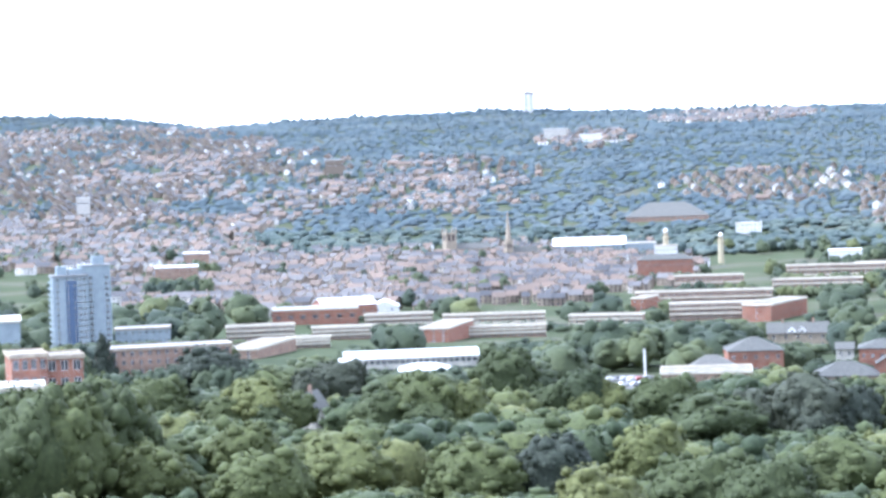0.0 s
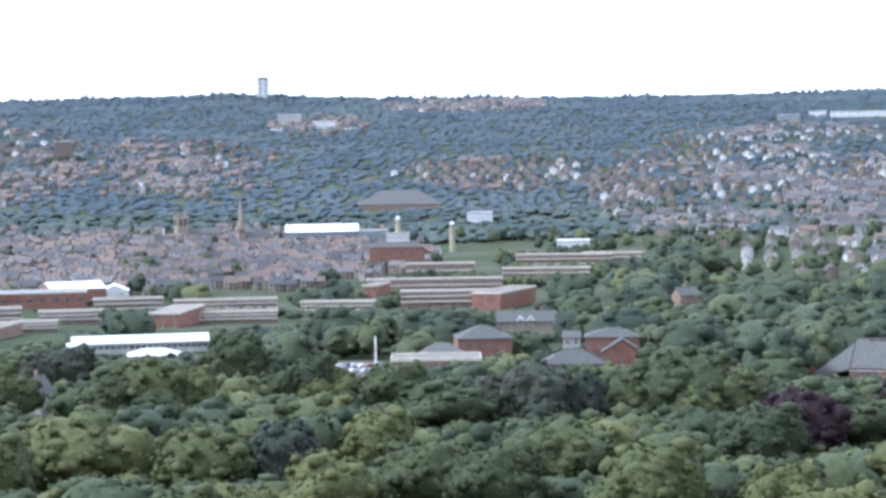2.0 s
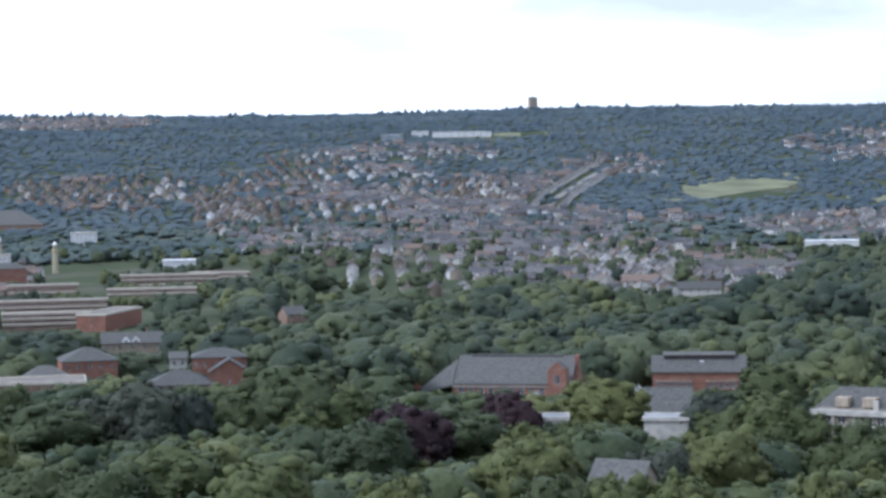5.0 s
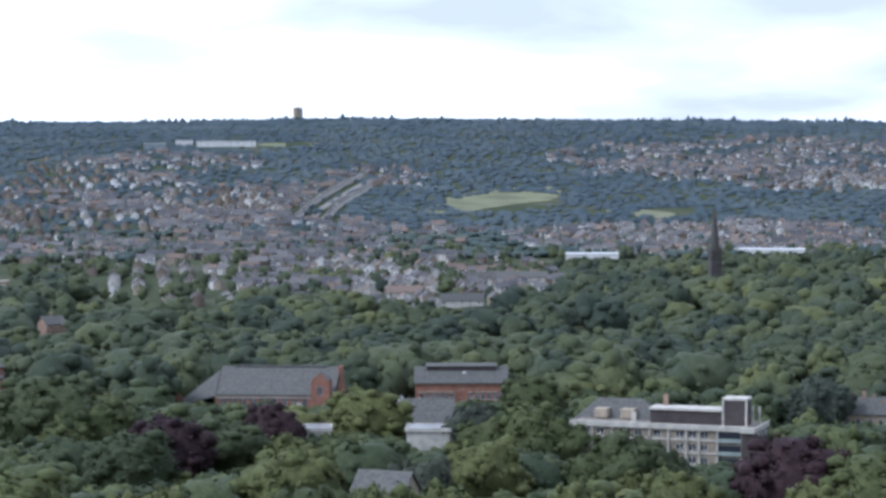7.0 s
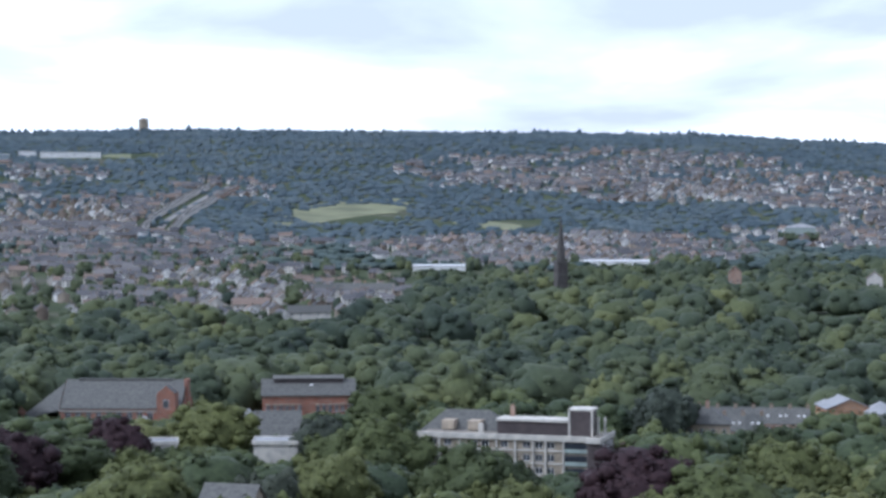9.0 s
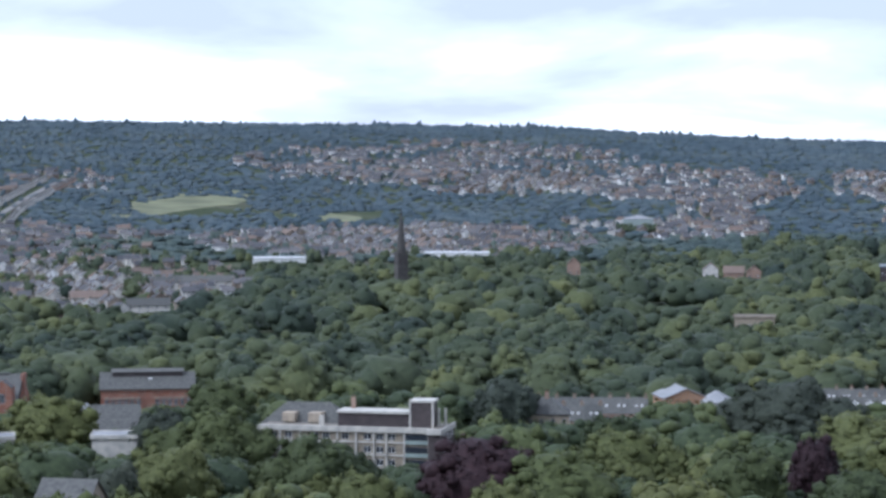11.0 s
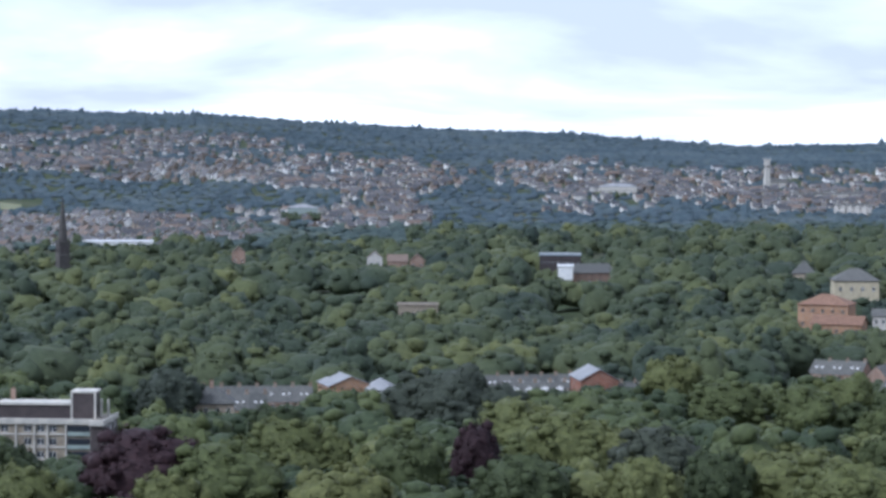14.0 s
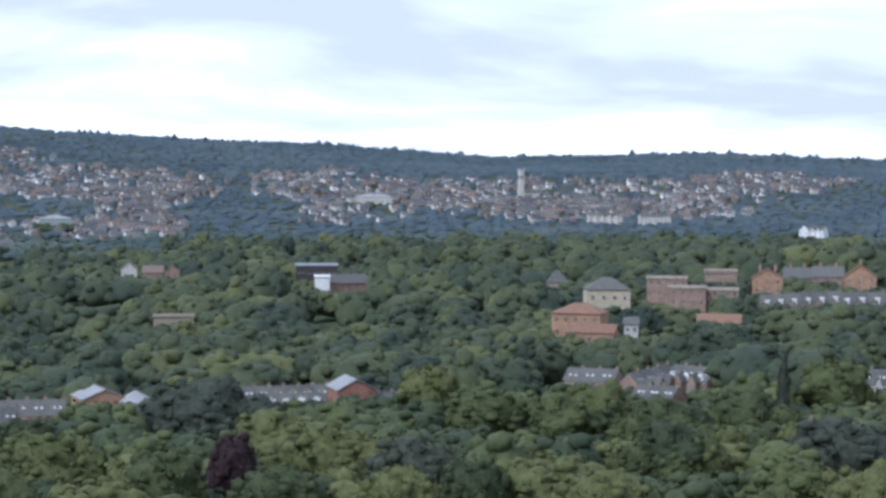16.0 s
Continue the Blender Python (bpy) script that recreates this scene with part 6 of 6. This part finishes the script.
building("far_flats", "far block of pale flats beyond the town", "flats", -19.82, 3580, 42.8, 18, 2.7, rise=0, turn=0, low=0.22, wall=RENDER, top=ROOF_GREY, fascia=WHITE, floors=2, bays=8, ww=1.8, wh=1.4)
building("far_flats", "slim pale tower block beyond the town", "flats", -34.40, 2500, 15.6, 14, 27.7, rise=0, turn=0, low=-1.15, wall=RENDER, top=ROOF_GREY, fascia=WHITE, floors=2, bays=8, ww=1.8, wh=1.4)
building("far_flats", "far brick block beyond the town", "flats", -27.55, 3000, 26.1, 18, 29.2, rise=0, turn=0, low=-0.06, wall=BRICK, top=ROOF_GREY, fascia=WHITE, floors=2, bays=8, ww=1.8, wh=1.4)
row_of_houses(34.55, 2150, 35.00, 2140, 3, WHITE, SLATE_B, "white-rendered gabled house in a row", h=12.0, rise=4.0, gables=True)
building("far_house", "white-rendered gabled house beyond the town", "house", 34.42, 2120, 9.0, 10, 14.0, roof="front", rise=4.5, low=-1.60, wall=WHITE, floors=2, bays=2)
row_of_houses(28.55, 2450, 29.50, 2440, 5, RENDER, SLATE_B, "pale rendered terraced house on the far slope", h=9.0, rise=4.0, gables=True)
row_of_houses(29.95, 2440, 30.80, 2450, 4, RENDER, SLATE_B, "pale rendered terraced house on the far slope", h=9.0, rise=4.0)
row_of_houses(27.40, 2700, 29.20, 2720, 9, RENDER, SLATE_B, "pale rendered terraced house on the far slope", h=7.0, rise=4.0)
church_spire("church", "far stone church with a square tower", 26.71, 2900, 7, 37.9, 0, CONCRETE, SLATE_B, None, 26.0)
# car park and cars
draped("car_park", ASPHALT, "worn asphalt car park beside the mast", [(-20.35, 706, 762), (-19.9, 700, 766), (-19.4, 698, 766), (-18.95, 704, 760)], 0.12, "car park")
for _k, (_az, _r, _turn, _c) in enumerate([(-20.15, 738, 20, 0), (-19.95, 740, 23, 2), (-19.74, 739, 26, 1), (-19.53, 737, 24, 0), (-19.32, 738, 22, 3), (-19.12, 740, 25, 1),
                                          (-20.02, 716, 41, 2), (-19.80, 714, 38, 0), (-19.45, 713, 35, 1), (-19.24, 716, 32, 0)]):
    car(_az, _r, _turn, _c)
BLOCKED.append((*spot(-19.65, 732)[:2], 32))
open_view(-19.62, 705, 24, -6.35)

# ---------------- the trees that stand out below the window ----------------
def standing_trees():
    grow(-35.93, 573, 10.1, 15, LEAF, "round", 0)
    grow(-34.08, 701, 9.0, 24, LEAF_DARK, "conical", 1)
    grow(-32.65, 613, 10.0, 15, LEAF, "round", 2)
    grow(-31.24, 689, 16.8, 19, LEAF_DARK, "round", 3)
    grow(-29.56, 633, 9.5, 15, LEAF, "round", 4)
    grow(-35.05, 501, 12.3, 15, LEAF, "round", 5)
    grow(-32.93, 417, 9.6, 15, LEAF_OLIVE, "round", 6)
    grow(-30.32, 453, 8.6, 15, LEAF_OLIVE, "round", 0)
    grow(-30.04, 393, 10.7, 15, LEAF, "round", 1)
    grow(-27.62, 653, 9.8, 15, LEAF_DARK, "round", 2)
    grow(-28.48, 625, 5.9, 15, LEAF_DARK, "round", 3)
    grow(-36.45, 421, 9.2, 15, LEAF, "round", 4)
    grow(-29.93, 577, 15.7, 15, LEAF, "round", 5)
    grow(-25.35, 545, 17.0, 18, LEAF, "round", 6)
    grow(-23.01, 641, 10.4, 18, LEAF, "round", 0)
    grow(-21.00, 577, 12.5, 15, LEAF, "round", 1)
    grow(-18.58, 545, 8.9, 15, LEAF, "round", 2)
    grow(-17.34, 489, 12.0, 15, LEAF, "round", 3)
    grow(-14.84, 501, 16.3, 19, LEAF_DARK, "round", 4)
    grow(-10.75, 513, 20.9, 20, LEAF, "round", 5)
    grow(-7.50, 445, 10.3, 17, LEAF_COPPER, "round", 6)
    grow(-21.81, 401, 8.2, 15, LEAF_DARK, "round", 0)
    grow(-11.85, 341, 11.1, 17, LEAF_OLIVE, "round", 1)
    grow(-17.60, 361, 9.8, 15, LEAF, "round", 2)
    grow(-20.58, 345, 8.0, 15, LEAF_OLIVE, "round", 3)
    grow(-14.01, 397, 10.8, 15, LEAF, "round", 4)
    grow(-27.69, 413, 11.2, 15, LEAF, "round", 5)
    grow(-23.99, 397, 10.8, 15, LEAF, "round", 6)
    grow(-19.31, 417, 9.1, 15, LEAF, "round", 1)
    grow(-15.88, 353, 8.6, 15, LEAF, "round", 2)
    grow(-6.15, 461, 11.9, 15, LEAF, "round", 3)
    grow(-4.61, 493, 7.4, 15, LEAF_COPPER, "round", 5)
    grow(-2.10, 521, 11.7, 17, LEAF, "round", 6)
    grow(-4.08, 377, 10.2, 17, LEAF_OLIVE, "round", 0)
    grow(-8.71, 429, 10.5, 15, LEAF, "round", 1)
    grow(2.47, 565, 10.0, 17, LEAF, "round", 6)
    grow(0.88, 497, 6.8, 15, LEAF_DARK, "round", 0)
    grow(2.24, 489, 14.0, 15, LEAF, "round", 1)
    grow(1.25, 405, 8.3, 15, LEAF_OLIVE, "round", 2)
    grow(5.11, 421, 13.2, 15, LEAF, "round", 3)
    grow(10.33, 557, 9.1, 18, LEAF_DARK, "round", 4)
    grow(9.98, 389, 11.4, 17, LEAF_COPPER, "round", 5)
    grow(6.43, 357, 7.3, 15, LEAF_OLIVE, "round", 6)
    grow(-0.50, 369, 6.5, 15, LEAF_DARK, "round", 2)
    grow(3.87, 337, 5.0, 15, LEAF_OLIVE, "round", 3)
    grow(13.57, 437, 14.2, 15, LEAF_OLIVE, "round", 6)
    grow(16.96, 405, 8.0, 15, LEAF, "round", 0)
    grow(18.64, 425, 6.4, 15, LEAF_COPPER, "round", 1)
    grow(18.10, 541, 19.1, 18, LEAF_DARK, "round", 2)
    grow(20.07, 489, 11.3, 15, LEAF_OLIVE, "round", 3)
    grow(12.02, 381, 10.4, 15, LEAF, "round", 5)
    grow(13.26, 473, 7.7, 15, LEAF, "round", 6)
    grow(15.12, 349, 9.5, 15, LEAF_OLIVE, "round", 0)
    grow(21.58, 445, 15.7, 15, LEAF_OLIVE, "round", 5)
    grow(25.39, 377, 6.7, 15, LEAF, "round", 6)
    grow(27.55, 385, 11.5, 15, LEAF_OLIVE, "round", 0)
    grow(28.98, 549, 12.7, 15, LEAF, "round", 2)
    grow(30.73, 509, 13.1, 15, LEAF, "round", 3)
    grow(19.94, 373, 9.1, 15, LEAF, "round", 4)
    grow(23.99, 413, 9.0, 15, LEAF_DARK, "round", 5)
    grow(10.32, 341, 6.9, 15, LEAF_OLIVE, "round", 6)
    grow(35.30, 589, 10.0, 18, LEAF, "round", 0)
    grow(33.90, 561, 3.8, 22, LEAF_DARK, "conical", 1)
    grow(32.91, 521, 12.7, 15, LEAF, "round", 2)
    grow(30.92, 445, 12.7, 15, LEAF, "round", 3)
    grow(28.92, 365, 9.9, 15, LEAF_OLIVE, "round", 4)
    grow(35.65, 453, 11.1, 15, LEAF_DARK, "round", 5)
    grow(25.63, 545, 11.1, 15, LEAF, "round", 6)
    grow(24.22, 589, 8.8, 18, LEAF_OLIVE, "round", 0)
    grow(33.84, 385, 11.5, 15, LEAF, "round", 1)
    grow(36.27, 369, 7.5, 15, LEAF_OLIVE, "round", 2)
    grow(27.81, 525, 8.6, 15, LEAF, "round", 3)
    grow(23.30, 369, 7.5, 15, LEAF_OLIVE, "round", 4)

draped("meadow", MEADOW, "dry yellow-green meadow on the hillside", [(-0.55, 2510, 2562), (-0.24, 2502, 2634), (0.15, 2502, 2766), (0.61, 2530, 2830), (1.08, 2586, 2882), (1.55, 2634, 2914), (2.01, 2674, 2934), (2.48, 2710, 2946), (2.95, 2730, 2958), (3.30, 2802, 2942)], 0.6, "meadow")
draped("meadow", MEADOW, "narrow strip of dry meadow on the hillside", [(4.53, 2570, 2606), (5.11, 2518, 2630), (5.73, 2478, 2606), (6.42, 2490, 2554)], 0.6, "meadow")
draped("meadow", MEADOW, "school playing field on the hillside", [(-5.02, 3690, 3758), (-4.66, 3678, 3770), (-4.26, 3678, 3758)], 0.6, "meadow")
draped("meadow", MEADOW, "school playing field on the hillside", [(-3.59, 3702, 3766), (-3.14, 3690, 3778), (-2.69, 3702, 3766)], 0.6, "meadow")
strip("road", ROAD_FAR, "pale street climbing straight up the far hill", [(-3.60, 2382), (-3.33, 2570), (-2.92, 2722), (-2.39, 2894), (-1.79, 3078), (-1.56, 3138)], 9.0, 0.5)
row_of_houses(-4.02, 2392, -3.73, 2570, 13, RENDER, SLATE_B, "pale terraced house on the steep street", d=8.0)
row_of_houses(-3.75, 2580, -3.32, 2722, 10, RENDER, SLATE_B, "pale terraced house on the steep street", d=8.0)
row_of_houses(-3.34, 2732, -2.79, 2894, 12, RENDER, SLATE_B, "pale terraced house on the steep street", d=8.0)
row_of_houses(-2.81, 2904, -2.19, 3078, 13, RENDER, SLATE_B, "pale terraced house on the steep street", d=8.0)
row_of_houses(-3.18, 2392, -2.93, 2570, 13, RENDER, SLATE_B, "pale terraced house on the steep street", d=8.0)
row_of_houses(-2.91, 2580, -2.52, 2722, 10, RENDER, SLATE_B, "pale terraced house on the steep street", d=8.0)
row_of_houses(-2.50, 2732, -1.99, 2894, 12, RENDER, SLATE_B, "pale terraced house on the steep street", d=8.0)
row_of_houses(-1.97, 2904, -1.39, 3078, 13, BROWN_BRICK, SLATE_B, "pale terraced house on the steep street", d=8.0)

standing_trees()
plant_screens()
VIEWS.extend(CROWN_VIEWS)


def near_trees():
    """The rest of the tree belt: the nearest as single trees, those further back joined."""
    rng = random.Random(4)
    made = list(STANDING)
    more = []
    for k in range(4000):
        az = rng.uniform(-40, 40)
        r = math.sqrt(rng.uniform(285 ** 2, 610 ** 2))
        x, y, z = spot(az, r)
        rad, high = rng.uniform(6.0, 11.5), rng.uniform(10, 18) if r < 470 else rng.uniform(9, 15)
        high = room_for(az, r, rad, z, high)
        rad = min(rad, 1.5 + high * 0.55)
        if high < 3.0 or blocked(x, y, rad * 0.6) or any((x - a) ** 2 + (y - b) ** 2 < (0.68 * (rad + c)) ** 2 for a, b, c in made):
            continue
        made.append((x, y, rad))
        more.append((r, x, y, z, rad, high, rng.random(), rng.randrange(7)))
    for x, y, z, rad, high, r in SCREEN:
        if r < 600:
            more.append((r - 150, x, y, z, rad, high, rng.random() * 0.7, rng.randrange(7)))
    more.sort()
    single = more[:max(0, 296 - len(STANDING))]
    for r, x, y, z, rad, high, u, i in single:
        mat = LEAF if u < 0.70 else LEAF_OLIVE if u < 0.77 else LEAF_DARK if u < 0.985 else LEAF_COPPER
        tree(x, y, z, rad, high, u * 3600, mat, "round", i)
    rest = np.array([m[1:] for m in more[len(single):]])
    temps = [crown_template(300 + i, 11, 150, 0.0, 0.058, 2, 1.5) for i in range(7)]
    me = scatter_mesh("garden_trees", temps, rest[:, :3], np.stack([rest[:, 3], rest[:, 4] / 2], 1), rest[:, 5] * 6.28, rest[:, 6].astype(int), LEAF_BELT)
    tagged(new("garden_trees", me), "close-set broadleaf trees of parks and gardens", "woodland", kind="stuff")


near_trees()
make_town()
make_far_woods()
make_middle_woods()
